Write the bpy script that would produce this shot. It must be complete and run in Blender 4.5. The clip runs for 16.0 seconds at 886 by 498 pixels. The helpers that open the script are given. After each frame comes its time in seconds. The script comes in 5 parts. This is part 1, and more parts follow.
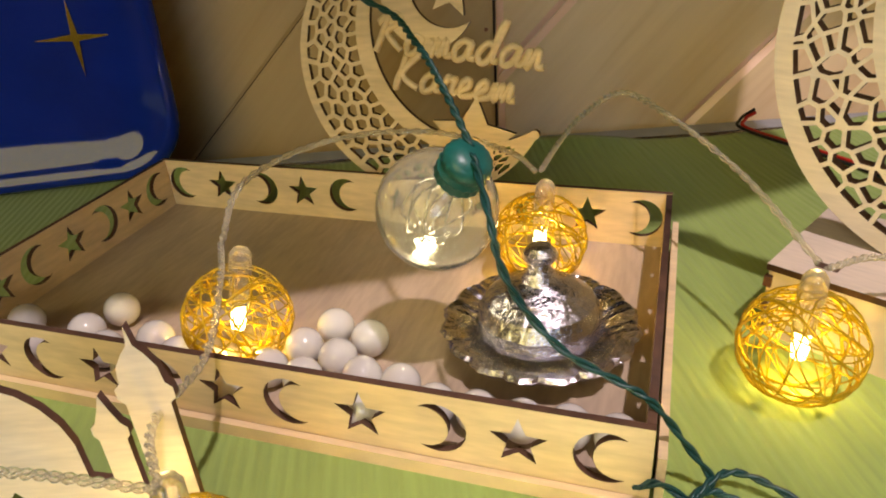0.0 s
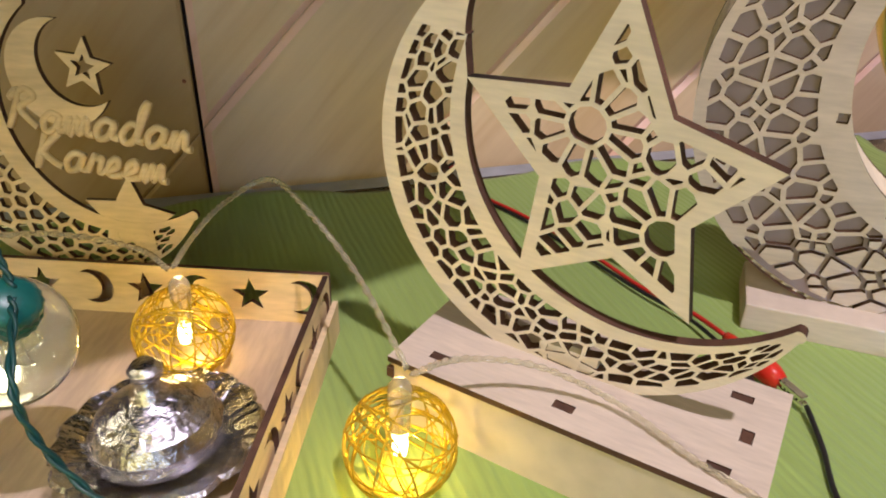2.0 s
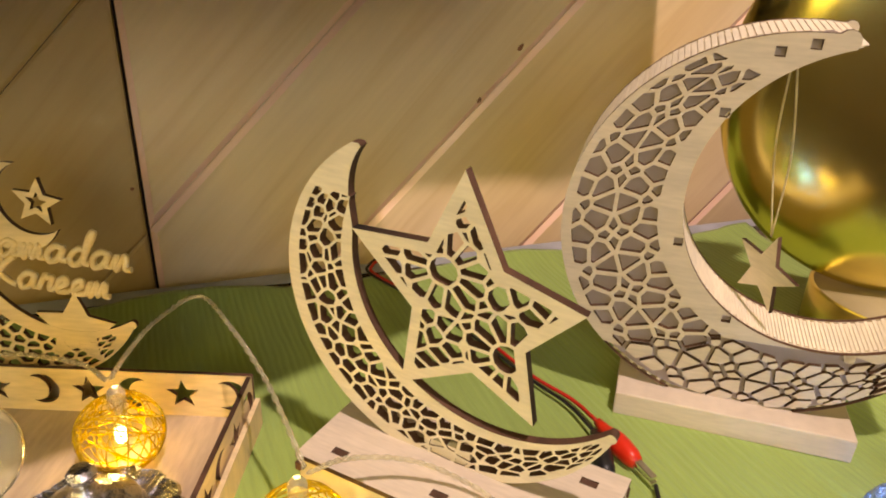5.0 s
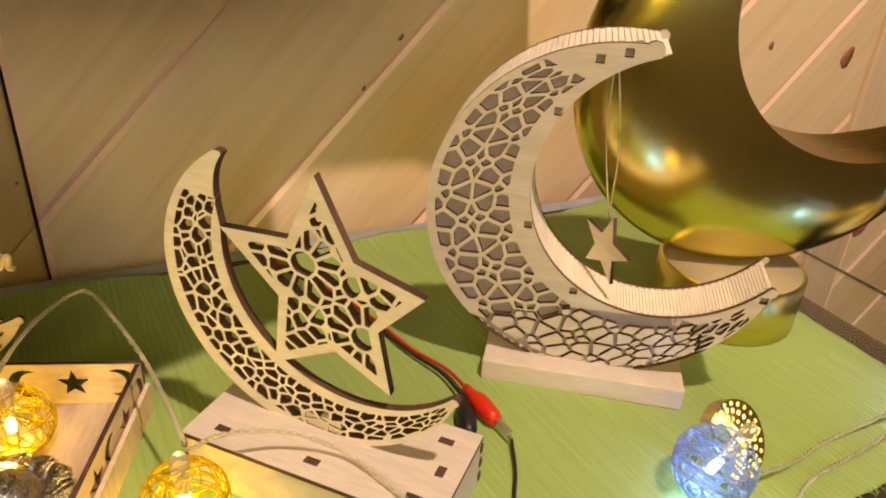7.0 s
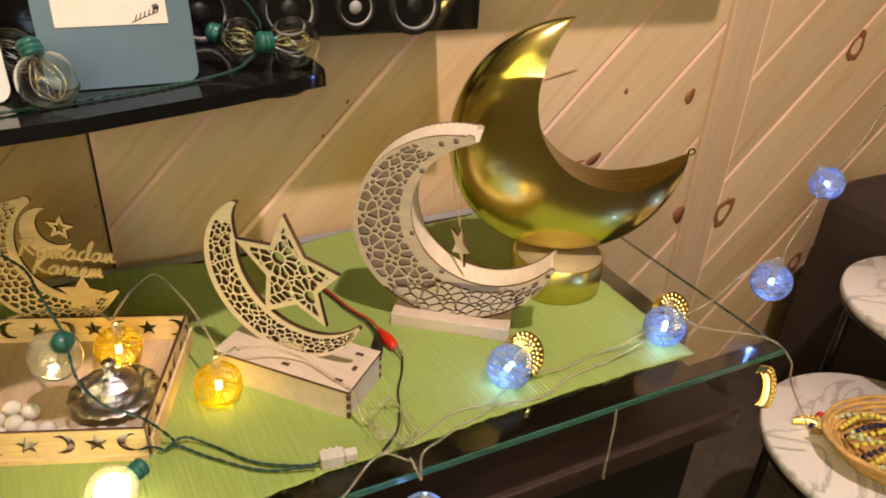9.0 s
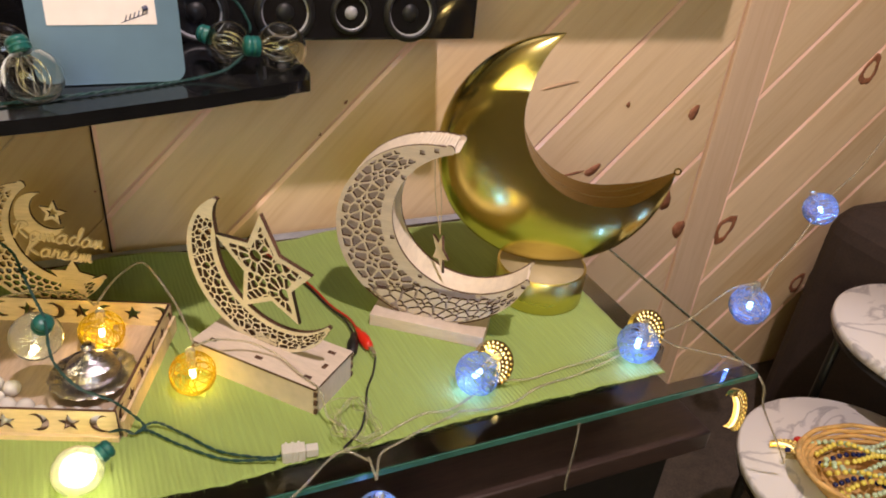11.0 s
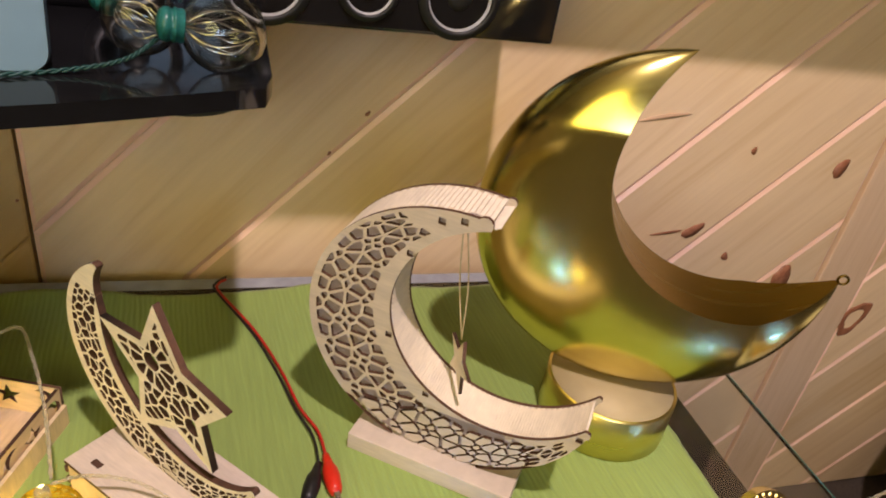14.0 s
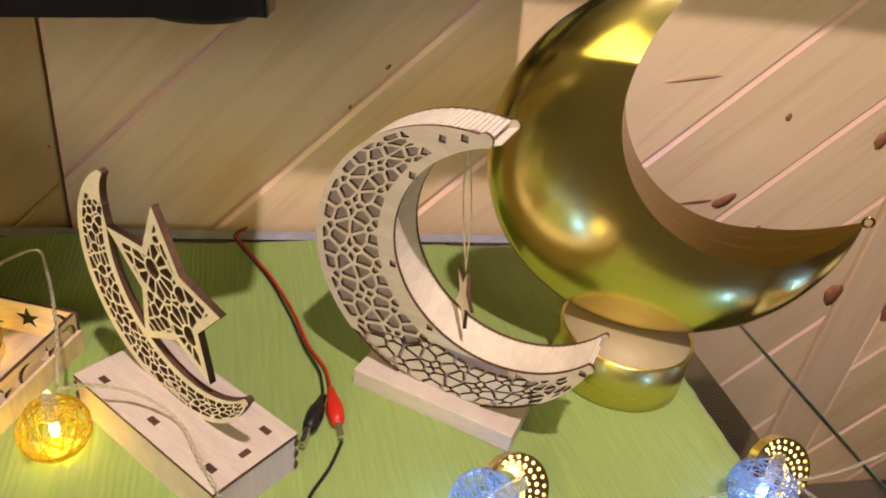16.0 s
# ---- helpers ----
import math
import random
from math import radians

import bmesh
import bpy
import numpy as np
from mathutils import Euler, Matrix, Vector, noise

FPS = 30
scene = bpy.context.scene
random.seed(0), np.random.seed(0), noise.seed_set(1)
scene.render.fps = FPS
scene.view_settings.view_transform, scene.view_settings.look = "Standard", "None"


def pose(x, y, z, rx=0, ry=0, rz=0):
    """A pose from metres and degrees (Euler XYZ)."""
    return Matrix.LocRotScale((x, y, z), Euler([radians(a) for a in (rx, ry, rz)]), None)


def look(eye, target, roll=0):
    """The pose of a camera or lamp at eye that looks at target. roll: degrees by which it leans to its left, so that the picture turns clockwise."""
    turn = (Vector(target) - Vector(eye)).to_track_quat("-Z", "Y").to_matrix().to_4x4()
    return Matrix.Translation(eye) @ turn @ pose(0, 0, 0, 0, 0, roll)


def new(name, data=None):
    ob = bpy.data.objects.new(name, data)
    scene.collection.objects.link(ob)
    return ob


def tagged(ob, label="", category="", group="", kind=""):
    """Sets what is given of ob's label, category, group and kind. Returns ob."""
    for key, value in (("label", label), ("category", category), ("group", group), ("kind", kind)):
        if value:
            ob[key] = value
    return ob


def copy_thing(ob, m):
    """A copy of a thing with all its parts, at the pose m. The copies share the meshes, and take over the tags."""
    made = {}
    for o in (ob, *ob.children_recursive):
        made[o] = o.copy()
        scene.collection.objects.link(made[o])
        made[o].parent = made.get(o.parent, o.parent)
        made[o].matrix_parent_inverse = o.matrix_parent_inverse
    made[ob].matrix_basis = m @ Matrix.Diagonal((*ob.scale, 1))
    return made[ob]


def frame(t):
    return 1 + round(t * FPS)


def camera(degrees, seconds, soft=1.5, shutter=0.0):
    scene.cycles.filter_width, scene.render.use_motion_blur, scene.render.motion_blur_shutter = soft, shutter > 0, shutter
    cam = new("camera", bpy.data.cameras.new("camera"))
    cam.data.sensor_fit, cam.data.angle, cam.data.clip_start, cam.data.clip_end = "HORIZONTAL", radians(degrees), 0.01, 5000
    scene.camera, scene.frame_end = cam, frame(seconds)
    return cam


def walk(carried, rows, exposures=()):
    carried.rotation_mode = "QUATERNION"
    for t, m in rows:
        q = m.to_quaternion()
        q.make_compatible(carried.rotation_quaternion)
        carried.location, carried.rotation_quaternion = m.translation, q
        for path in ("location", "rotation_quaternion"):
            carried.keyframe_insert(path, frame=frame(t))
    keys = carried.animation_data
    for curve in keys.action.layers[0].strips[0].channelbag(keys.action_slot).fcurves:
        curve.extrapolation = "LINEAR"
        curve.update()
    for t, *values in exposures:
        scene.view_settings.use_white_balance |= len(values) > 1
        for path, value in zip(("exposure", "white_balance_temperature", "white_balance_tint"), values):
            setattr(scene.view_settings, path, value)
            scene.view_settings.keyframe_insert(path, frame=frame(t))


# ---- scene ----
# ---- camera and walk ----
cam = camera(65.0, 16.0, soft=1.9)
PATH = [
    (0.0, -0.3275, -0.2629, 0.1922, 61.23, 3.50, -2.43),
    (0.5, -0.3026, -0.2598, 0.1835, 62.40, 1.03, -7.09),
    (1.0, -0.2806, -0.2611, 0.1902, 63.51, -1.15, -11.27),
    (1.5, -0.2540, -0.2550, 0.2280, 59.45, -0.37, -15.09),
    (2.0, -0.2370, -0.2542, 0.2304, 60.54, -1.32, -16.12),
    (2.5, -0.2284, -0.2512, 0.2417, 61.59, -1.62, -16.82),
    (3.0, -0.2265, -0.2547, 0.2585, 62.01, -1.82, -17.54),
    (3.5, -0.2251, -0.2624, 0.2740, 62.84, -1.57, -17.48),
    (3.7, -0.2271, -0.2672, 0.2798, 63.55, -1.77, -17.82),
    (5.8, -0.2058, -0.3274, 0.3013, 64.77, -1.73, -19.53),
    (6.0, -0.2049, -0.3337, 0.3083, 64.01, -1.78, -19.97),
    (6.5, -0.2044, -0.3388, 0.3198, 62.38, -2.21, -23.18),
    (7.0, -0.1948, -0.3437, 0.3194, 62.38, -2.99, -25.17),
    (7.5, -0.2130, -0.4444, 0.3673, 62.45, -1.99, -25.28),
    (8.0, -0.2370, -0.4936, 0.3977, 61.94, -3.02, -27.00),
    (8.2, -0.2368, -0.5267, 0.4180, 61.59, -2.38, -26.49),
    (10.3, -0.2788, -0.6780, 0.5353, 60.57, -4.27, -24.84),
    (10.5, -0.2630, -0.6755, 0.5310, 60.49, -4.37, -24.34),
    (11.0, -0.2098, -0.6565, 0.5125, 60.38, -4.95, -22.87),
    (11.5, -0.1582, -0.6390, 0.4950, 60.23, -5.44, -21.04),
    (12.0, -0.1272, -0.6048, 0.4726, 59.95, -6.04, -19.48),
    (12.5, -0.1087, -0.5669, 0.4697, 59.75, -6.66, -18.06),
    (13.0, -0.0964, -0.5160, 0.4672, 59.55, -7.36, -16.81),
    (13.5, -0.0868, -0.4488, 0.4578, 59.34, -7.81, -15.89),
    (14.0, -0.0723, -0.4008, 0.4545, 58.93, -8.31, -14.79),
    (14.5, -0.0596, -0.3832, 0.4490, 58.64, -8.39, -13.74),
    (15.0, -0.0528, -0.3875, 0.4379, 58.50, -8.25, -12.55),
    (15.5, -0.0495, -0.4072, 0.4216, 58.85, -7.75, -11.31),
    (16.0, -0.0419, -0.4369, 0.4056, 59.29, -7.37, -10.92),
]
walk(cam, [(t, pose(x, y, z, rx, ry, rz)) for t, x, y, z, rx, ry, rz in PATH],
     [(0.0, -0.04, 7200, 10), (1.5, -0.01, 6500, 8), (3.7, 0.06, 6300, 10), (5.8, 0.16, 9800, 7), (8.2, 0.08, 9800, 7), (10.3, 0.0, 7500, 9), (16.0, 0.10, 7500, 10)])

# ---- world and lights ----
world = bpy.data.worlds.new("room_light")
scene.world = world
world.use_nodes = True
world.node_tree.nodes["Background"].inputs[0].default_value = (1.0, 0.88, 0.24, 1)
world.node_tree.nodes["Background"].inputs[1].default_value = 0.42


def lamp(name, kind, place, energy, color, size=0.05, target=None):
    data = bpy.data.lights.new(name, kind)
    data.energy, data.color = energy, color
    if kind == "AREA":
        data.shape, data.size = "DISK", size
    else:
        data.shadow_soft_size = size
    ob = new(name, data)
    ob.matrix_world = look(place, target) if target else pose(*place)
    return ob


lamp("ceiling_spot", "AREA", (0.06, -0.74, 1.95), 35.0, (1.0, 0.86, 0.98), 0.07, (0.10, 0.05, 0.0))
# Added yellow fill from the left of the room; no fixture there.
lamp("yellow_fill", "AREA", (-1.4, -2.0, 1.20), 27.0, (1.0, 0.87, 0.34), 1.6, (0.0, 0.2, 0.15))

# ---- materials ----


def nodes_of(name):
    m = bpy.data.materials.new(name)
    m.use_nodes = True
    t = m.node_tree
    return m, t.nodes, t.links, t.nodes["Principled BSDF"]


def ramp(n, stops):
    r = n.new("ShaderNodeValToRGB")
    e = r.color_ramp.elements
    while len(e) < len(stops):
        e.new(0.5)
    for el, (p, c) in zip(e, stops):
        el.position, el.color = p, (*c, 1)
    return r


def mat(name, color, rough=0.5, metal=0.0, vary=0.12, scale=60.0, stretch=(1, 1, 1), bump=0.15, depth=0.0006,
        coat=0.0, transmission=0.0, ior=1.45, emit=None, power=0.0, alpha=1.0, space="Object", random_tone=0.0):
    m, n, l, b = nodes_of(name)
    b.inputs["Roughness"].default_value = rough
    b.inputs["Metallic"].default_value = metal
    b.inputs["Coat Weight"].default_value = coat
    b.inputs["Transmission Weight"].default_value = transmission
    b.inputs["IOR"].default_value = ior
    b.inputs["Alpha"].default_value = alpha
    tc = n.new("ShaderNodeTexCoord")
    mp = n.new("ShaderNodeMapping")
    mp.inputs["Scale"].default_value = stretch
    l.new(tc.outputs[space], mp.inputs[0])
    big = n.new("ShaderNodeTexNoise")
    big.inputs["Scale"].default_value = scale * 0.2
    fine = n.new("ShaderNodeTexNoise")
    fine.inputs["Scale"].default_value = scale
    fine.inputs["Detail"].default_value = 6
    l.new(mp.outputs[0], big.inputs["Vector"])
    l.new(mp.outputs[0], fine.inputs["Vector"])
    mix = n.new("ShaderNodeMath")
    mix.operation = "ADD"
    l.new(big.outputs[0], mix.inputs[0])
    l.new(fine.outputs[0], mix.inputs[1])
    lo = tuple(max(0.0, c * (1 - vary)) for c in color)
    hi = tuple(min(1.0, c * (1 + vary)) for c in color)
    r = ramp(n, [(0.36, lo), (0.64, hi)])
    half = n.new("ShaderNodeMath")
    half.operation = "MULTIPLY"
    half.inputs[1].default_value = 0.5
    l.new(mix.outputs[0], half.inputs[0])
    l.new(half.outputs[0], r.inputs[0])
    out = r.outputs[0]
    if random_tone:
        info = n.new("ShaderNodeObjectInfo")
        hsv = n.new("ShaderNodeHueSaturation")
        mr = n.new("ShaderNodeMapRange")
        mr.inputs[3].default_value, mr.inputs[4].default_value = 1 - random_tone, 1 + random_tone
        l.new(info.outputs["Random"], mr.inputs[0])
        l.new(mr.outputs[0], hsv.inputs["Value"])
        l.new(out, hsv.inputs["Color"])
        out = hsv.outputs[0]
    l.new(out, b.inputs["Base Color"])
    rr = n.new("ShaderNodeMapRange")
    rr.inputs[3].default_value, rr.inputs[4].default_value = max(0.02, rough * 0.8), min(1, rough * 1.2)
    l.new(big.outputs[0], rr.inputs[0])
    l.new(rr.outputs[0], b.inputs["Roughness"])
    if bump:
        bp = n.new("ShaderNodeBump")
        bp.inputs["Strength"].default_value, bp.inputs["Distance"].default_value = bump, depth
        l.new(fine.outputs[0], bp.inputs["Height"])
        l.new(bp.outputs[0], b.inputs["Normal"])
    if emit:
        b.inputs["Emission Color"].default_value = (*emit, 1)
        b.inputs["Emission Strength"].default_value = power
    return m


def pine(name, color, turn, rough=0.38):
    """Varnished pine: long grain, growth waves and a few knots, running along the board."""
    m, n, l, b = nodes_of(name)
    tc = n.new("ShaderNodeTexCoord")
    rot = n.new("ShaderNodeMapping")
    rot.inputs["Rotation"].default_value = (0, radians(turn), 0)
    l.new(tc.outputs["Object"], rot.inputs[0])
    st = n.new("ShaderNodeMapping")
    st.inputs["Scale"].default_value = (1.6, 8, 22)
    l.new(rot.outputs[0], st.inputs[0])
    info = n.new("ShaderNodeObjectInfo")
    shift = n.new("ShaderNodeVectorMath")
    shift.operation = "ADD"
    cmb = n.new("ShaderNodeCombineXYZ")
    sc = n.new("ShaderNodeMath")
    sc.operation = "MULTIPLY"
    sc.inputs[1].default_value = 37.0
    l.new(info.outputs["Random"], sc.inputs[0])
    l.new(sc.outputs[0], cmb.inputs[1])
    l.new(st.outputs[0], shift.inputs[0])
    l.new(cmb.outputs[0], shift.inputs[1])
    w = n.new("ShaderNodeTexNoise")
    w.inputs["Scale"].default_value, w.inputs["Detail"].default_value, w.inputs["Distortion"].default_value = 1.6, 5, 1.2
    l.new(shift.outputs[0], w.inputs["Vector"])
    g = n.new("ShaderNodeTexNoise")
    g.inputs["Scale"].default_value, g.inputs["Detail"].default_value = 9, 8
    l.new(shift.outputs[0], g.inputs["Vector"])
    dark = tuple(c * k for c, k in zip(color, (0.93, 0.89, 0.82)))
    lite = tuple(min(1, c * k) for c, k in zip(color, (1.05, 1.06, 1.08)))
    r = ramp(n, [(0.30, dark), (0.48, color), (0.72, lite)])
    l.new(w.outputs[0], r.inputs[0])
    mx = n.new("ShaderNodeMixRGB")
    mx.blend_type = "MULTIPLY"
    mx.inputs[0].default_value = 0.13
    r2 = ramp(n, [(0.35, (0.72, 0.62, 0.5)), (0.6, (1, 1, 1))])
    l.new(g.outputs[0], r2.inputs[0])
    l.new(r.outputs[0], mx.inputs[1])
    l.new(r2.outputs[0], mx.inputs[2])
    hsv = n.new("ShaderNodeHueSaturation")
    mr = n.new("ShaderNodeMapRange")
    mr.inputs[3].default_value, mr.inputs[4].default_value = 0.88, 1.1
    l.new(info.outputs["Random"], mr.inputs[0])
    l.new(mr.outputs[0], hsv.inputs["Value"])
    l.new(mx.outputs[0], hsv.inputs["Color"])
    l.new(hsv.outputs[0], b.inputs["Base Color"])
    b.inputs["Roughness"].default_value = rough
    b.inputs["Coat Weight"].default_value = 0.15
    bp = n.new("ShaderNodeBump")
    bp.inputs["Strength"].default_value, bp.inputs["Distance"].default_value = 0.12, 0.0006
    l.new(g.outputs[0], bp.inputs["Height"])
    l.new(bp.outputs[0], b.inputs["Normal"])
    return m


def cloth_mat(name, color):
    """Ribbed woven runner: ribs along the depth of the table with slubs."""
    m, n, l, b = nodes_of(name)
    tc = n.new("ShaderNodeTexCoord")
    mp = n.new("ShaderNodeMapping")
    mp.inputs["Rotation"].default_value = (0, 0, radians(-4))
    l.new(tc.outputs["Object"], mp.inputs[0])
    wv = n.new("ShaderNodeTexWave")
    wv.bands_direction = "X"
    wv.inputs["Scale"].default_value, wv.inputs["Distortion"].default_value, wv.inputs["Detail"].default_value = 65, 2.5, 2
    wv.inputs["Detail Scale"].default_value = 0.6
    l.new(mp.outputs[0], wv.inputs["Vector"])
    st = n.new("ShaderNodeMapping")
    st.inputs["Scale"].default_value = (260, 14, 1)
    l.new(mp.outputs[0], st.inputs[0])
    ns = n.new("ShaderNodeTexNoise")
    ns.inputs["Scale"].default_value, ns.inputs["Detail"].default_value = 1.0, 4
    l.new(st.outputs[0], ns.inputs["Vector"])
    big = n.new("ShaderNodeTexNoise")
    big.inputs["Scale"].default_value = 5
    l.new(tc.outputs["Object"], big.inputs["Vector"])
    r = ramp(n, [(0.3, tuple(c * 0.90 for c in color)), (0.55, color), (0.75, tuple(min(1, c * 1.12) for c in color))])
    l.new(ns.outputs[0], r.inputs[0])
    mx = n.new("ShaderNodeMixRGB")
    mx.blend_type = "MULTIPLY"
    mx.inputs[0].default_value = 0.35
    r2 = ramp(n, [(0.35, (0.78, 0.84, 0.7)), (0.65, (1, 1, 1))])
    l.new(big.outputs[0], r2.inputs[0])
    l.new(r.outputs[0], mx.inputs[1])
    l.new(r2.outputs[0], mx.inputs[2])
    l.new(mx.outputs[0], b.inputs["Base Color"])
    b.inputs["Roughness"].default_value = 0.85
    b.inputs["Sheen Weight"].default_value = 0.2
    add = n.new("ShaderNodeMath")
    add.operation = "ADD"
    l.new(wv.outputs["Fac"], add.inputs[0])
    l.new(ns.outputs[0], add.inputs[1])
    bp = n.new("ShaderNodeBump")
    bp.inputs["Strength"].default_value, bp.inputs["Distance"].default_value = 0.35, 0.0010
    l.new(add.outputs[0], bp.inputs["Height"])
    l.new(bp.outputs[0], b.inputs["Normal"])
    return m


def marble_mat(name):
    m, n, l, b = nodes_of(name)
    tc = n.new("ShaderNodeTexCoord")
    ns = n.new("ShaderNodeTexNoise")
    ns.inputs["Scale"].default_value, ns.inputs["Detail"].default_value, ns.inputs["Distortion"].default_value = 6, 6, 2.5
    l.new(tc.outputs["Object"], ns.inputs["Vector"])
    r = ramp(n, [(0.46, (0.72, 0.69, 0.66)), (0.5, (0.42, 0.40, 0.40)), (0.54, (0.74, 0.71, 0.68))])
    l.new(ns.outputs[0], r.inputs[0])
    l.new(r.outputs[0], b.inputs["Base Color"])
    b.inputs["Roughness"].default_value = 0.3
    return m


WOOD_PALE = mat("plywood_pale", (0.80, 0.70, 0.57), 0.6, vary=0.10, scale=90, stretch=(1, 6, 1), bump=0.1)
WOOD_GREY = mat("plywood_greyed", (0.60, 0.50, 0.41), 0.6, vary=0.10, scale=90, stretch=(1, 6, 1), bump=0.1)
# Tray floor tone is darkened to carry the shadow inside the tray walls.
WOOD_FLOOR = mat("plywood_shaded_floor", (0.47, 0.365, 0.27), 0.55, vary=0.14, scale=70, stretch=(5, 1, 1), bump=0.1)
WOOD_TAN = mat("plywood_tan", (0.69, 0.53, 0.32), 0.55, vary=0.14, scale=70, stretch=(1, 5, 1), bump=0.1)
BURNT = mat("laser_burnt_edge", (0.085, 0.038, 0.022), 0.8, vary=0.3, scale=200)
# Same pine left of the joint, darkened: the shelf's shade is in its colour.
PINE_L = pine("pine_shaded_board", (0.54, 0.365, 0.17), 47)
# Pink chamfer tone: the light caught by the grooves, put into the colour.
GROOVE_LIT = pine("pine_lit_groove", (0.88, 0.58, 0.46), 47, 0.3)
PINE_V = pine("pine_upright_board", (0.74, 0.535, 0.36), 90)
STREAK = mat("reddish_grain_streak", (0.68, 0.44, 0.28), 0.45, vary=0.35, scale=120, bump=0.05)
PINE_R = pine("pine_knotty_board", (0.80, 0.59, 0.37), 47)
CLOTH = cloth_mat("green_runner_cloth", (0.268, 0.370, 0.098))
GLASS_TOP = mat("table_glass", (0.93, 0.97, 0.95), 0.01, transmission=1.0, ior=1.48, vary=0.01, bump=0)
BACK_EDGE = mat("grey_back_strip", (0.30, 0.32, 0.37), 0.3, vary=0.25, scale=40, bump=0.05)
GLASS_EDGE = mat("green_glass_edge", (0.05, 0.18, 0.14), 0.15, vary=0.2, transmission=0.3, bump=0)
CLEAR = mat("clear_glass", (0.97, 0.98, 0.94), 0.015, transmission=1.0, ior=1.34, vary=0.01, bump=0)
# Clear glass of the lit bulbs; its milky tint imitates scattered led light.
LIT_HAZE = mat("lit_haze_glass", (0.97, 0.97, 0.90), 0.06, transmission=0.92, ior=1.36, vary=0.02, bump=0)
SILVER = mat("embossed_silver", (0.50, 0.485, 0.515), 0.20, metal=1.0, vary=0.10, scale=190, bump=0.8, depth=0.002)
BLACK = mat("black_lacquer", (0.008, 0.008, 0.009), 0.12, vary=0.3, scale=40, bump=0.02, coat=0.4)
BLACK_SATIN = mat("black_satin", (0.012, 0.011, 0.011), 0.45, vary=0.3, scale=80, bump=0.05)
ESPRESSO = mat("espresso_wood", (0.035, 0.020, 0.016), 0.4, vary=0.3, scale=40, stretch=(1, 8, 8), bump=0.1)
GOLD = mat("brushed_gold_metal", (0.78, 0.65, 0.22), 0.20, metal=1.0, vary=0.05, scale=30, stretch=(1, 1, 14), bump=0.02)
GOLD_DRUM = mat("satin_gold_drum", (0.72, 0.60, 0.20), 0.30, metal=1.0, vary=0.05, scale=30, stretch=(1, 1, 14), bump=0.02)
# Darker gold; the inner band's dim reflection is put into this colour.
GOLD_DARKENED = mat("gold_darkened", (0.26, 0.165, 0.025), 0.26, metal=1.0, vary=0.06, scale=30, stretch=(1, 1, 14), bump=0.03)
GOLD_WIRE = mat("gold_wire", (0.74, 0.51, 0.03), 0.22, metal=0.4, vary=0.1, scale=200, bump=0, transmission=0.4)
# Silver wire tinted blue, so the led's light on it is in the colour.
BLUE_LIT_WIRE = mat("silver_wire", (0.45, 0.65, 0.97), 0.2, metal=0.1, vary=0.1, scale=200, bump=0, transmission=0.6)
GOLD_LEAF = mat("pierced_gold_charm", (0.92, 0.78, 0.42), 0.25, metal=1.0, vary=0.1, scale=100, bump=0.1)
PEARL = mat("pearl_bead", (0.64, 0.62, 0.60), 0.10, vary=0.05, scale=60, coat=1.0, bump=0)
GREEN_PLASTIC = mat("green_socket_plastic", (0.010, 0.11, 0.095), 0.35, vary=0.2, scale=120)
GREEN_CABLE = mat("dark_green_cable", (0.008, 0.052, 0.048), 0.4, vary=0.25, scale=150)
CLEAR_CABLE = mat("clear_cable", (0.90, 0.86, 0.74), 0.12, vary=0.08, scale=300, transmission=0.85, ior=1.35, bump=0.1)
RED = mat("red_vinyl", (0.62, 0.025, 0.012), 0.35, vary=0.12, scale=120)
RED_CABLE = mat("red_cable", (0.45, 0.02, 0.015), 0.4, vary=0.15, scale=200)
BLACK_CABLE = mat("black_cable", (0.012, 0.011, 0.012), 0.4, vary=0.3, scale=200)
STEEL = mat("clip_steel", (0.86, 0.83, 0.76), 0.16, metal=1.0, vary=0.1, scale=200, bump=0)
BLUE_GLAZE = mat("cobalt_glaze", (0.004, 0.022, 0.26), 0.06, vary=0.15, scale=20, coat=0.0, bump=0)
MAUVE = mat("mauve_vellum", (0.36, 0.285, 0.305), 0.8, vary=0.12, scale=60)
TWINE = mat("jute_twine", (0.60, 0.48, 0.30), 0.9, vary=0.2, scale=400, bump=0.4)
WARM_LED = mat("warm_led", (1, 0.8, 0.5), 0.3, emit=(1.0, 0.80, 0.36), power=18, bump=0)
COOL_LED = mat("cool_led", (0.6, 0.75, 1), 0.3, emit=(0.12, 0.30, 1.0), power=22, bump=0)
WHITE_LED = mat("white_led", (1, 0.95, 0.8), 0.3, emit=(1.0, 0.93, 0.70), power=16, bump=0)
CHARM_LED = mat("charm_led", (1, 0.85, 0.5), 0.3, emit=(1.0, 0.88, 0.55), power=1.5, bump=0)
DUSK = mat("dusk_window_light", (0.5, 0.6, 0.8), 0.5, emit=(0.42, 0.62, 1.0), power=7.0, bump=0)
GOLD_SATIN = mat("satin_gold_top", (0.44, 0.35, 0.20), 0.6, metal=0.2, vary=0.06, scale=60, bump=0.05)
FRAME_BLUE = mat("slate_blue_frame", (0.105, 0.18, 0.235), 0.35, vary=0.06, scale=30)
FRAME_WHITE = mat("white_frame", (0.72, 0.72, 0.74), 0.35, vary=0.03, scale=30)
PAPER = mat("card_paper", (0.82, 0.74, 0.70), 0.8, vary=0.05, scale=40)
INK = mat("dark_ink", (0.09, 0.09, 0.16), 0.6, vary=0.1)
CONE = mat("speaker_cone", (0.34, 0.34, 0.36), 0.5, metal=0.1, vary=0.1, scale=300, bump=0.3)
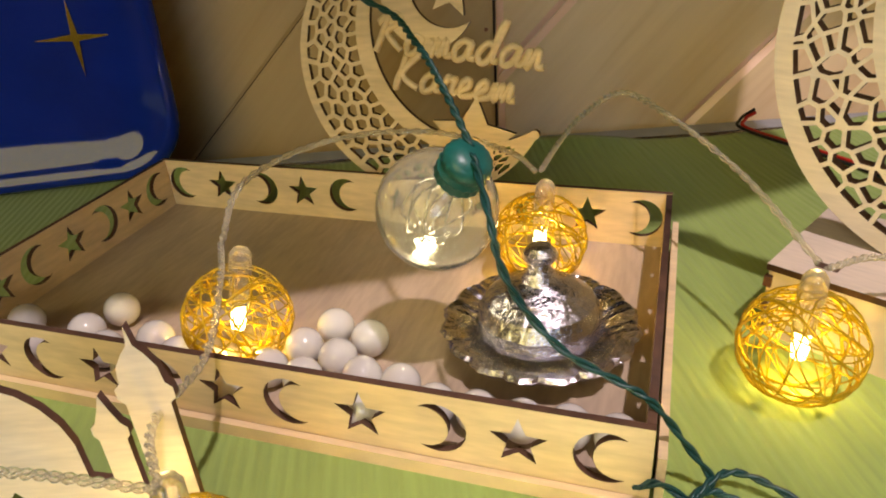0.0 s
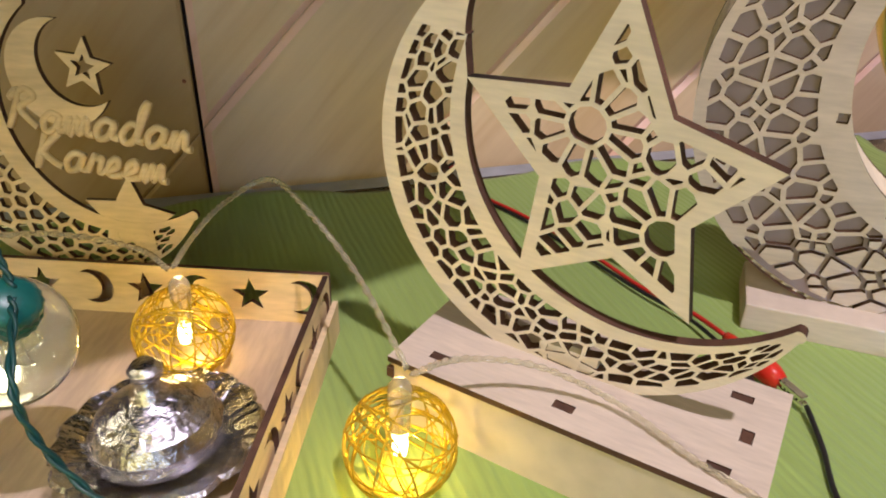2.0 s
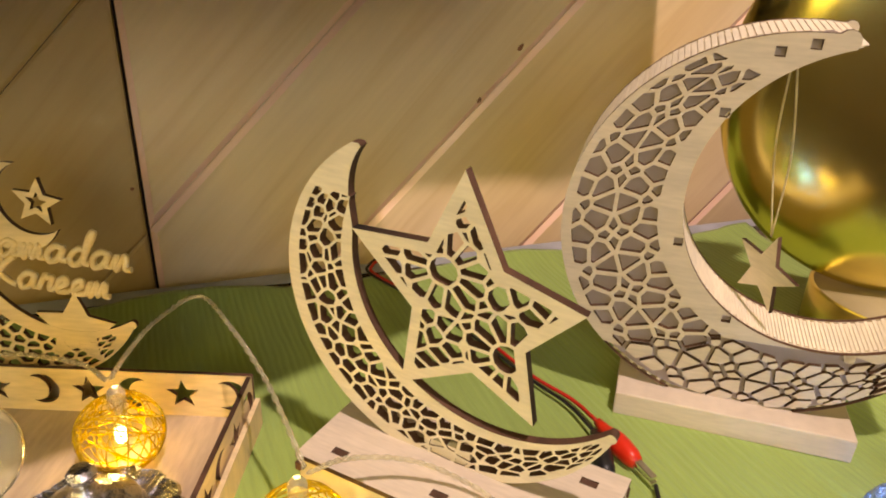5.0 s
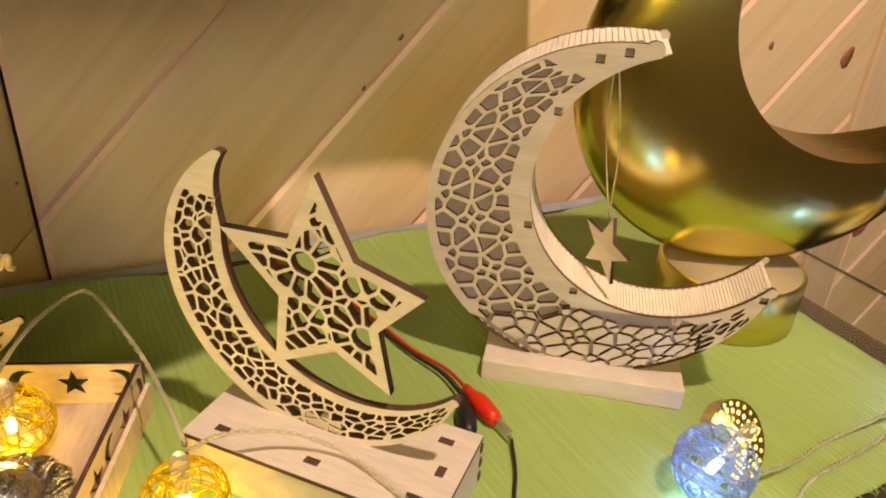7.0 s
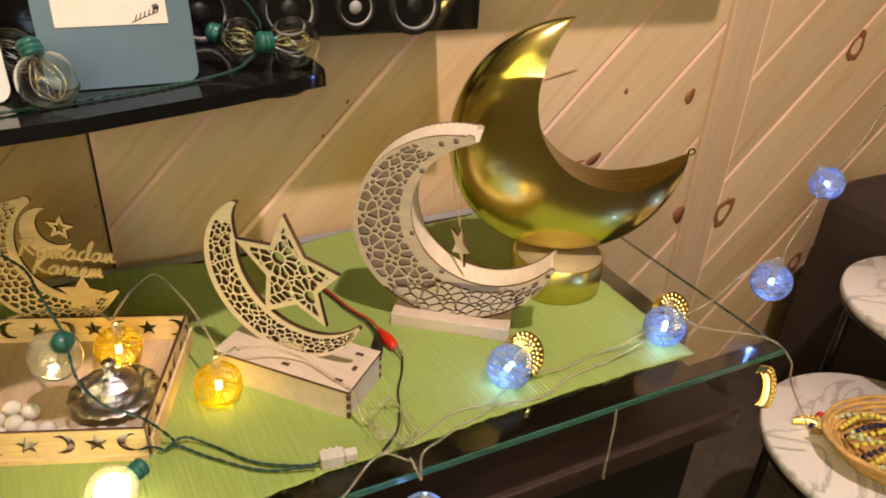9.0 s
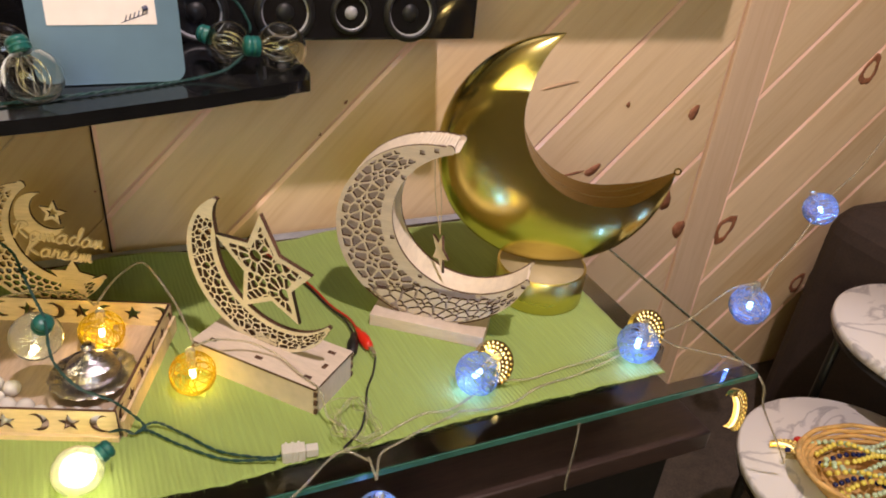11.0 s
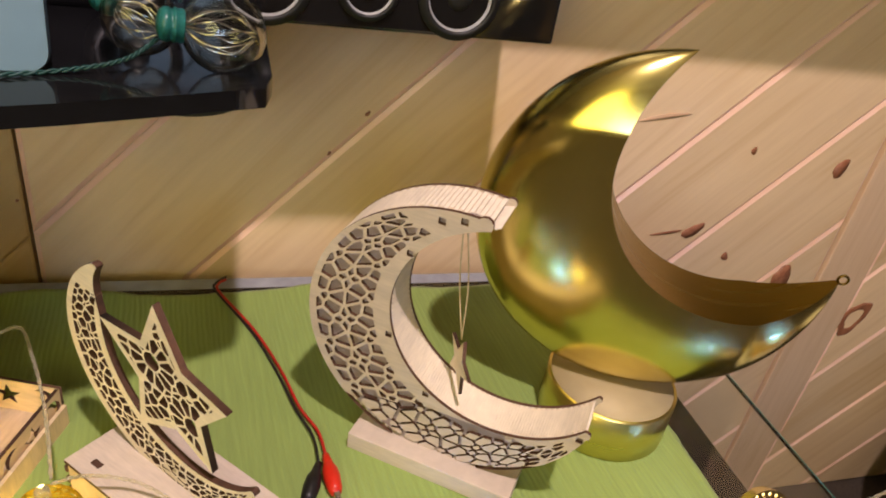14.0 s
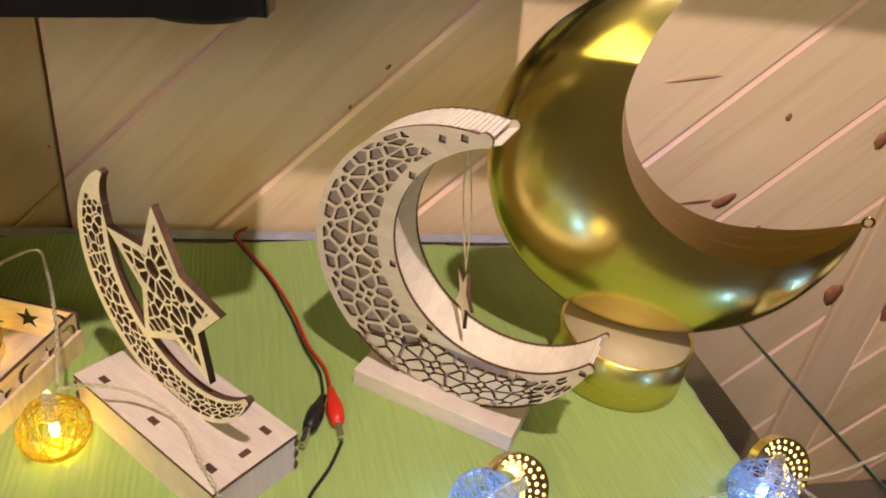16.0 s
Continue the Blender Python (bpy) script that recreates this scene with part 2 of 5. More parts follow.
RUBBER = mat("rubber_surround", (0.01, 0.01, 0.011), 0.5, vary=0.2)
MARBLE = marble_mat("white_marble")
WICKER = mat("wicker", (0.62, 0.37, 0.13), 0.6, vary=0.3, scale=160, stretch=(1, 1, 3), bump=0.5, depth=0.002)
BEAD_YELLOW = mat("yellow_bead", (0.75, 0.62, 0.12), 0.3, vary=0.1)
BEAD_GREEN = mat("sage_bead", (0.48, 0.60, 0.40), 0.35, vary=0.15)
BEAD_BLUE = mat("navy_bead", (0.01, 0.015, 0.09), 0.25, vary=0.1)
DARK_FABRIC = mat("dark_brown_upholstery", (0.035, 0.022, 0.018), 0.8, vary=0.25, scale=200, bump=0.3)
PLASTER = mat("room_plaster", (0.22, 0.165, 0.11), 0.9, vary=0.06, scale=8)
CEILING = mat("room_ceiling_paint", (0.45, 0.39, 0.31), 0.9, vary=0.04, scale=8)
CARPET = mat("dark_carpet", (0.06, 0.045, 0.035), 0.95, vary=0.3, scale=200, bump=0.4, depth=0.003)
WHITE_PLASTIC = mat("white_connector_plastic", (0.70, 0.68, 0.62), 0.3, vary=0.05, scale=100, transmission=0.2)
KNOT = mat("pine_knot", (0.33, 0.13, 0.07), 0.45, vary=0.35, scale=300, bump=0.2)
JOINT = mat("joint_shadow_gap", (0.05, 0.03, 0.02), 0.9, vary=0.2)

# ---- building helpers ----


def part(name, bm, material, parent=None, label=""):
    me = bpy.data.meshes.new(name)
    bm.normal_update()
    bm.to_mesh(me)
    bm.free()
    me.materials.append(material)
    ob = new(name, me)
    ob.parent = parent
    return tagged(ob, label)


def mesh_part(name, me, material, parent=None, label=""):
    me.materials.clear()
    me.materials.append(material)
    ob = new(name, me)
    ob.parent = parent
    return tagged(ob, label)


def thing(name, label, category, m=Matrix.Identity(4), group="", kind=""):
    ob = new(name)
    ob.empty_display_size = 0.01
    ob.matrix_world = m
    return tagged(ob, label, category, group, kind)


def smooth(bm):
    for f in bm.faces:
        f.smooth = True
    return bm


def block(lo, hi, bevel=0.0, seg=2, bm=None):
    bm = bm or bmesh.new()
    c = [(a + b) / 2 for a, b in zip(lo, hi)]
    d = [abs(b - a) for a, b in zip(lo, hi)]
    g = bmesh.ops.create_cube(bm, size=1, matrix=Matrix.Translation(c) @ Matrix.Diagonal((*d, 1)))
    if bevel:
        es = list({e for v in g["verts"] for e in v.link_edges})
        bmesh.ops.bevel(bm, geom=es, offset=bevel, segments=seg, profile=0.6, affect="EDGES")
    return bm


def lathe(profile, n=32, bm=None, m=Matrix.Identity(4), wob=None, flat=False):
    """Turned solid from (radius, height) pairs; wob(angle, radius, height) scales the radius."""
    bm = bm or bmesh.new()
    rings = []
    for r, h in profile:
        if r < 1e-6:
            rings.append([bm.verts.new(m @ Vector((0, 0, h)))])
            continue
        ring = []
        for k in range(n):
            a = 2 * math.pi * k / n
            q = r * (wob(a, r, h) if wob else 1)
            ring.append(bm.verts.new(m @ Vector((q * math.cos(a), q * math.sin(a), h))))
        rings.append(ring)
    for a, b in zip(rings, rings[1:]):
        for k in range(n):
            k2 = (k + 1) % n
            if len(a) == 1 and len(b) == 1:
                continue
            if len(a) == 1:
                bm.faces.new((a[0], b[k2], b[k]))
            elif len(b) == 1:
                bm.faces.new((a[k], a[k2], b[0]))
            else:
                bm.faces.new((a[k], a[k2], b[k2], b[k]))
    bmesh.ops.recalc_face_normals(bm, faces=bm.faces)
    return bm if flat else smooth(bm)


def spline(pts, n=8):
    """Catmull-Rom points through pts."""
    p = [Vector(q) for q in pts]
    p = [2 * p[0] - p[1]] + p + [2 * p[-1] - p[-2]]
    out = []
    for i in range(1, len(p) - 2):
        for k in range(n):
            t = k / n
            a, b, c, d = p[i - 1], p[i], p[i + 1], p[i + 2]
            out.append(0.5 * ((2 * b) + (c - a) * t + (2 * a - 5 * b + 4 * c - d) * t * t + (3 * b - a - 3 * c + d) * t ** 3))
    out.append(p[-2])
    return out


def tube(bm, pts, r, sides=6, closed=False):
    pts = [Vector(q) for q in pts]
    n = len(pts)
    rings, up = [], Vector((0.3, 0.2, 0.93))
    for i, q in enumerate(pts):
        d = (pts[(i + 1) % n] - pts[i - 1]) if (closed or 0 < i < n - 1) else (pts[1] - pts[0] if i == 0 else pts[-1] - pts[-2])
        d.normalize()
        s = up.cross(d)
        if s.length < 1e-4:
            s = Vector((1, 0, 0)).cross(d)
        s.normalize()
        up = d.cross(s)
        rad = r(i / (n - 1)) if callable(r) else r
        rings.append([bm.verts.new(q + rad * (math.cos(2 * math.pi * k / sides) * s + math.sin(2 * math.pi * k / sides) * up)) for k in range(sides)])
    for i in range(n if closed else n - 1):
        a, b = rings[i], rings[(i + 1) % n]
        for k in range(sides):
            f = bm.faces.new((a[k], a[(k + 1) % sides], b[(k + 1) % sides], b[k]))
            f.smooth = True
    if not closed:
        bm.faces.new(rings[0][::-1])
        bm.faces.new(rings[-1])
    return bm


def twisted(bm, pts, r, turns, off):
    """Two strands twisted round one another along pts."""
    p = spline(pts, 10)
    length = sum((b - a).length for a, b in zip(p, p[1:]))
    per = max(1, round(length * turns))
    fine = spline(p, max(1, round(per * 8 / len(p))))
    for ph in (0, math.pi):
        out = []
        for i, q in enumerate(fine):
            d = (fine[min(i + 1, len(fine) - 1)] - fine[max(i - 1, 0)]).normalized()
            s = d.cross(Vector((0.1, 0.2, 1))).normalized()
            u = s.cross(d)
            a = ph + 2 * math.pi * per * i / len(fine)
            out.append(q + off * (math.cos(a) * s + math.sin(a) * u))
        tube(bm, out, r, 5)
    return bm


def plate(name, outlines, thick, bevel=0.0):
    """A flat sheet with holes, cut from closed outlines in x and y; the sheet is centred on z = 0."""
    cu = bpy.data.curves.new(name, "CURVE")
    cu.dimensions, cu.fill_mode, cu.extrude = "2D", "BOTH", thick / 2
    for o in outlines:
        sp = cu.splines.new("POLY")
        sp.points.add(len(o) - 1)
        for q, (x, y) in zip(sp.points, o):
            q.co = (x, y, 0, 1)
        sp.use_cyclic_u = True
    ob = bpy.data.objects.new(name, cu)
    scene.collection.objects.link(ob)
    me = bpy.data.meshes.new_from_object(ob.evaluated_get(bpy.context.evaluated_depsgraph_get()))
    bpy.data.objects.remove(ob)
    bpy.data.curves.remove(cu)
    me.name = name
    return me


def sheet(name, outlines, thick, material, edge, parent, label="", z=0.0):
    """A laser-cut sheet whose cut edges are burnt dark."""
    me = plate(name, outlines, thick)
    ob = mesh_part(name, me, material, parent, label)
    me.materials.append(edge)
    for p in me.polygons:
        if abs(p.normal.z) < 0.5:
            p.material_index = 1
    ob.location.z = z
    return ob


def words(name, text, size, thick, material, parent, place, shear=0.0, fat=0.0, turn=0.0, flat=False):
    cu = bpy.data.curves.new(name, "FONT")
    cu.body, cu.size, cu.extrude, cu.shear, cu.offset = text, size, thick / 2, shear, fat
    cu.resolution_u = 3
    ob = bpy.data.objects.new(name, cu)
    scene.collection.objects.link(ob)
    me = bpy.data.meshes.new_from_object(ob.evaluated_get(bpy.context.evaluated_depsgraph_get()))
    bpy.data.objects.remove(ob)
    bpy.data.curves.remove(cu)
    o = mesh_part(name, me, material, parent)
    o.matrix_basis = pose(*place, 0, 0, turn)
    return o


def upright(x, y, z, heading, lean=0.0):
    """Frame of a standing sheet: local x along the heading, local y up, local z towards the viewer."""
    return pose(x, y, z, 90, 0, heading) @ pose(0, 0, 0, -lean, 0, 0)


def arc(cx, cy, r, a0, a1, n):
    return [(cx + r * math.cos(radians(a0 + (a1 - a0) * i / n)), cy + r * math.sin(radians(a0 + (a1 - a0) * i / n))) for i in range(n + 1)]


def meet(c0, r0, c1, r1):
    """The two points where two circles cross."""
    c0, c1 = Vector(c0), Vector(c1)
    d = (c1 - c0).length
    a = (r0 * r0 - r1 * r1 + d * d) / (2 * d)
    h = math.sqrt(max(0, r0 * r0 - a * a))
    e = (c1 - c0) / d
    m, p = c0 + a * e, Vector((-e.y, e.x))
    return m + h * p, m - h * p


class Crescent:
    """A crescent between an outer and an inner circle; at(u, v) runs along it (u) and across it (v)."""

    def __init__(self, c0, r0, c1, r1):
        self.c0, self.r0, self.c1, self.r1 = Vector(c0), r0, Vector(c1), r1
        p, q = meet(c0, r0, c1, r1)
        ang = lambda c, w: math.degrees(math.atan2(w.y - c[1], w.x - c[0])) % 360
        self.o0, self.o1 = ang(c0, p), ang(c0, q)
        self.i0, self.i1 = ang(c1, p), ang(c1, q)
        if self.o1 < self.o0:
            self.o1 += 360
        if self.i1 < self.i0:
            self.i1 += 360

    def outer(self, u):
        a = radians(self.o0 + (self.o1 - self.o0) * u)
        return self.c0 + self.r0 * Vector((math.cos(a), math.sin(a)))

    def inner(self, u):
        a = radians(self.i0 + (self.i1 - self.i0) * u)
        return self.c1 + self.r1 * Vector((math.cos(a), math.sin(a)))

    def at(self, u, v):
        return self.outer(u).lerp(self.inner(u), v)

    def outline(self, n=64, e0=0.006, e1=0.006, narrow=0.0):
        """The closed outline, cut short by e0 and e1 at its horns, which end rounded; narrow thins the first horn towards its tip."""
        us = [e0 + (1 - e0 - e1) * i / n for i in range(n + 1)]
        thin = lambda u: narrow * max(0.0, 1 - (u - e0) / 0.16) ** 1.4
        out = [tuple(self.outer(u)) for u in us]
        out += self.cap(1 - e1, 1)
        out += [tuple(self.at(u, 1 - thin(u))) for u in reversed(us)]
        return out + (self.cap(e0, -1) if narrow == 0 else [tuple(self.outer(e0 - 0.006).lerp(self.at(e0, 1 - narrow), 0.5))])

    def cap(self, u, way):
        o, q = self.outer(u), self.inner(u)
        a, b = (o, q) if way > 0 else (q, o)
        mid, half = (a + b) / 2, (a - b) / 2
        ahead = self.outer(u + 0.01 * way) - self.outer(u)
        side = Vector((-half.y, half.x))
        if side.dot(ahead) < 0:
            side = -side
        return [tuple(mid + half * math.cos(k * math.pi / 6) + side * math.sin(k * math.pi / 6)) for k in range(1, 6)]


def clip_half(poly, p, nrm):
    out = []
    for i, a in enumerate(poly):
        b = poly[(i + 1) % len(poly)]
        da, db = (a - p).dot(nrm), (b - p).dot(nrm)
        if da <= 0:
            out.append(a)
        if (da < 0 < db) or (db < 0 < da):
            out.append(a + (b - a) * (da / (da - db)))
    return out


def area(poly):
    return 0.5 * sum(a.x * b.y - b.x * a.y for a, b in zip(poly, poly[1:] + poly[:1]))


def cells(seeds, region, strut, weights=None):
    """Openings of a fretwork: the seeds' cells inside a convex region, with struts left between them; a low weight shrinks a cell."""
    seeds = [Vector(s) for s in seeds]
    wt = weights or [0.0] * len(seeds)
    out = {}
    for i, s in enumerate(seeds):
        poly = [Vector(q) for q in region]
        for k, o in enumerate(seeds):
            gap = (o - s).length
            if k == i or gap > 1.3 or gap < 1e-6:
                continue
            d = (o - s) / gap
            poly = clip_half(poly, s + d * ((gap * gap + wt[i] - wt[k]) / (2 * gap) - strut / 2), d)
            if len(poly) < 3:
                break
        if len(poly) >= 3 and abs(area(poly)) > strut * strut * 1.2:
            out[i] = poly
    return out


def star_points(r, k=0.42, turn=90.0, n=5, c=(0, 0)):
    return [(c[0] + (r if i % 2 == 0 else r * k) * math.cos(radians(turn + 180 * i / n)),
             c[1] + (r if i % 2 == 0 else r * k) * math.sin(radians(turn + 180 * i / n))) for i in range(2 * n)]


def moon_points(r, c=(0, 0), turn=0.0, n=14, fat=0.62):
    cr = Crescent((0, 0), r, (r * fat * 0.7, 0), r * 0.82)
    m = Matrix.Rotation(radians(turn), 2)
    return [tuple(Vector(c) + m @ Vector(q)) for q in cr.outline(n)]

# ---- the large structure ----
SURFACE_Y = 0.295
FLOOR_Z = -0.56


def ngon_prism(poly, y0, y1, chamfer):
    """A board lying in the wall: an outline in x and z, its face at y0, its back at y1, edges chamfered."""
    bm = bmesh.new()
    c = sum((Vector(p) for p in poly), Vector((0, 0))) / len(poly)
    n = len(poly)
    pts = [Vector(p) for p in poly]
    if area(pts) < 0:
        pts.reverse()
    ins = []
    for i in range(n):
        a, b, d = pts[i - 1], pts[i], pts[(i + 1) % n]
        e0, e1 = (b - a).normalized(), (d - b).normalized()
        n0, n1 = Vector((-e0.y, e0.x)), Vector((-e1.y, e1.x))
        k = (n0 + n1)
        k = k / max(0.3, k.dot(n0))
        ins.append(b + k * chamfer)
    back = [bm.verts.new((p.x, y1, p.y)) for p in pts]
    rim = [bm.verts.new((p.x, y0 + chamfer * 0.55, p.y)) for p in pts]
    face = [bm.verts.new((p.x, y0, p.y)) for p in ins]
    bm.faces.new(face)
    bm.faces.new(back[::-1])
    for i in range(n):
        j = (i + 1) % n
        bm.faces.new((rim[i], rim[j], face[j], face[i]))
        bm.faces.new((back[i], back[j], rim[j], rim[i]))
    bmesh.ops.recalc_face_normals(bm, faces=bm.faces)
    bm.faces.ensure_lookup_table()
    for f in list(bm.faces)[2::2]:
        f.material_index = 1
    return bm


wall = part("wall_north", block((-2.6, SURFACE_Y + 0.014, FLOOR_Z), (2.6, SURFACE_Y + 0.10, 2.1)), JOINT)
tagged(wall, "pine board wall with diagonal tongue and groove boards", "wall", kind="structure")


def boards(x0, x1, material, gap, edge, chamfer):
    slope, step, first = math.tan(radians(45.5)), 0.2110, -0.531
    for k in range(-16, 16):
        lo, hi = first + step * (k - 1), first + step * k
        poly = [Vector(p) for p in ((x0, FLOOR_Z), (x1, FLOOR_Z), (x1, 2.0), (x0, 2.0))]
        nrm = Vector((-slope, 1)).normalized()
        poly = clip_half(poly, Vector((0, hi)) - nrm * gap, nrm)
        if len(poly) >= 3:
            poly = clip_half(poly, Vector((0, lo)) + nrm * gap, -nrm)
        if len(poly) >= 3 and abs(area(poly)) > 2e-4:
            clean = [p for i, p in enumerate(poly) if (p - poly[i - 1]).length > 1e-4]
            if len(clean) >= 3:
                b = part("board", ngon_prism(clean, SURFACE_Y, SURFACE_Y + 0.013, chamfer), material, wall)
                b.data.materials.append(edge)


def closing_wall(name, lo, hi, material, label):
    tagged(part(name, block(lo, hi), material), label, "wall", kind="structure")


closing_wall("wall_south", (-2.6, -2.6, FLOOR_Z), (2.6, -2.5, 2.1), PLASTER, "plain tan plaster wall of the room")
closing_wall("wall_west", (-2.7, -2.6, FLOOR_Z), (-2.6, 0.4, 2.1), PLASTER, "plain tan plaster wall of the room")
closing_wall("wall_east", (2.6, -2.6, FLOOR_Z), (2.7, 0.4, 2.1), PLASTER, "plain tan plaster wall of the room")
tagged(part("floor", block((-2.7, -2.6, FLOOR_Z - 0.05), (2.7, 0.4, FLOOR_Z)), CARPET), "dark brown carpet floor", "floor", kind="structure")
tagged(part("ceiling", block((-2.7, -2.6, 2.1), (2.7, 0.4, 2.15)), CEILING), "plain pale painted ceiling", "ceiling", kind="structure")

win = thing("window_1", "window with pale dusk light in the wall behind the walker", "window", pose(-0.55, -2.49, 0.95), kind="structure")
part("pane", block((-0.45, -0.004, -0.36), (0.45, 0.0, 0.36)), DUSK, win)
part("window_frame", block((-0.51, -0.005, -0.42), (-0.45, 0.02, 0.42)), CEILING, win)
part("window_frame", block((0.45, -0.005, -0.42), (0.51, 0.02, 0.42)), CEILING, win)
part("window_frame", block((-0.45, -0.005, 0.36), (0.45, 0.02, 0.42)), CEILING, win)
part("window_sill", block((-0.45, -0.005, -0.42), (0.45, 0.03, -0.36)), CEILING, win)

# ---- cabinet with its glass top ----
cabinet = thing("media_cabinet", "low black lacquered media cabinet against the pine wall", "cabinet")
part("body", block((-1.3, -0.095, FLOOR_Z + 0.03), (0.346, 0.258, -0.012), 0.003), BLACK, cabinet)
part("top_rail", block((-1.3, -0.135, -0.036), (0.366, 0.2635, -0.0095), 0.002), BLACK, cabinet)
part("lower_shelf", block((-1.3, -0.200, -0.135), (0.420, 0.255, -0.105), 0.003), ESPRESSO, cabinet, "dark espresso wood shelf")
part("plinth", block((-1.3, -0.170, FLOOR_Z), (0.394, 0.25, -0.14), 0.003), BLACK_SATIN, cabinet)
part("door_seam", block((-0.03, -0.1735, FLOOR_Z + 0.03), (-0.026, -0.17, -0.16)), BURNT, cabinet)
glass = thing("glass_top", "clear glass table top with a green polished edge", "glass top")
part("pane", block((-1.35, -0.2145, -0.0085), (0.4395, 0.2455, -0.0005)), GLASS_TOP, glass)
e = block((-1.35, -0.2165, -0.008), (0.4415, -0.2148, -0.001))
block((0.4398, -0.2165, -0.008), (0.4415, 0.2455, -0.001), bm=e)
part("polished_edge", e, GLASS_EDGE, glass, "green polished glass edge")
part("back_edge", block((-1.35, 0.2458, -0.0088), (0.4415, 0.2640, -0.0003)), BACK_EDGE, glass)


def runner():
    bm = bmesh.new()
    nx, ny = 240, 90
    rows = []
    for j in range(ny + 1):
        row = []
        for i in range(nx + 1):
            u, v = i / nx, j / ny
            x = -1.0 + 1.328 * u
            edge0 = -0.184 + 0.004 * math.sin(x * 9) + 0.0022 * noise.noise((x * 70, 0, 0)) + 0.004 * noise.noise((x * 14, 3, 0))
            edge1 = 0.238 + 0.005 * math.sin(x * 22 + 1) + 0.003 * noise.noise((x * 40, 9, 0))
            y = edge0 + (edge1 - edge0) * v
            if i == nx:
                x += 0.002 * noise.noise((y * 80, 5, 0)) + 0.002 * math.sin(y * 15)
            z = 0.0016 + 0.0010 * noise.noise((x * 9, y * 9, 0))
            back = max(0.0, (v - 0.9) / 0.1)
            z += back * back * 0.006 * max(0, math.sin(x * 22 + 0.5))
            row.append(bm.verts.new((x, y, max(0.0008, z))))
        rows.append(row)
    for j in range(ny):
        for i in range(nx):
            bm.faces.new((rows[j][i], rows[j][i + 1], rows[j + 1][i + 1], rows[j + 1][i]))
    ret = bmesh.ops.extrude_face_region(bm, geom=list(bm.faces))
    for g in ret["geom"]:
        if isinstance(g, bmesh.types.BMVert):
            g.co.z -= 0.0009
    bmesh.ops.recalc_face_normals(bm, faces=bm.faces)
    smooth(bm)
    # fringe of loose threads at the cut front edge
    rng = random.Random(4)
    ob = part("table_runner", bm, CLOTH)
    tagged(ob, "light green ribbed cloth runner with raw cut edges on the glass", "cloth")
    fr = bmesh.new()
    for _ in range(260):
        x = rng.uniform(-0.75, 0.328)
        y = -0.184 + 0.004 * math.sin(x * 9) + 0.004 * noise.noise((x * 14, 3, 0))
        tube(fr, [(x, y + 0.002, 0.0014), (x + rng.uniform(-.003, .003), y - rng.uniform(0.001, 0.005), 0.001)], 0.00025, 3)
    tagged(part("fringe", fr, CLOTH, ob, "loose threads"), kind="stuff")
    return ob


runner()

# ---- the tray ----
TRAY_W, TRAY_D, TRAY_H = 0.318, 0.180, 0.0315
tray = thing("serving_tray", "plywood serving tray with laser-cut crescents and stars on its sides", "tray",
             pose(-0.2030, 0.0640, 0.0016, 0, 0, -20.0))


def side_panel(length, count, flip, name, m):
    """A low tray wall pierced with crescents and stars in turn."""
    h = TRAY_H
    outs = [[(0, 0), (length, 0), (length, h), (0, h)]]
    for i in range(count):
        c = ((i + 0.5) * length / count, h * 0.52)
        if i % 2 == 0:
            outs.append(moon_points(0.0108, c, 180 if (i // 2 + flip) % 2 else 0))
        else:
            outs.append(star_points(0.0105, 0.42, 90, 5, c))
    o = sheet(name, outs, 0.003, WOOD_TAN, BURNT, tray)
    o.matrix_basis = m
    return o


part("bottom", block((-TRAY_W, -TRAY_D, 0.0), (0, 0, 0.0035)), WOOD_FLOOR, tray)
side_panel(TRAY_W, 11, 0, "back_panel", pose(-TRAY_W, -0.0015, 0.0036, 90, 0, 0))
side_panel(TRAY_W, 11, 1, "front_panel", pose(-TRAY_W, -TRAY_D + 0.0015, 0.0036, 90, 0, 0))
side_panel(TRAY_D - 0.007, 7, 0, "end_panel", pose(-0.0015, -TRAY_D + 0.0035, 0.0036, 90, 0, 90))
side_panel(TRAY_D - 0.007, 7, 1, "end_panel", pose(-TRAY_W + 0.0015, -TRAY_D + 0.0035, 0.0036, 90, 0, 90))
part("rim_strip", block((0.0015, -TRAY_D + 0.004, 0.0), (0.0045, -0.004, 0.020)), WOOD_TAN, tray)
part("rim_strip", block((-TRAY_W, -TRAY_D - 0.0035, 0.0), (0.0, -TRAY_D - 0.0005, 0.006)), WOOD_TAN, tray)
TM = tray.matrix_world.copy()


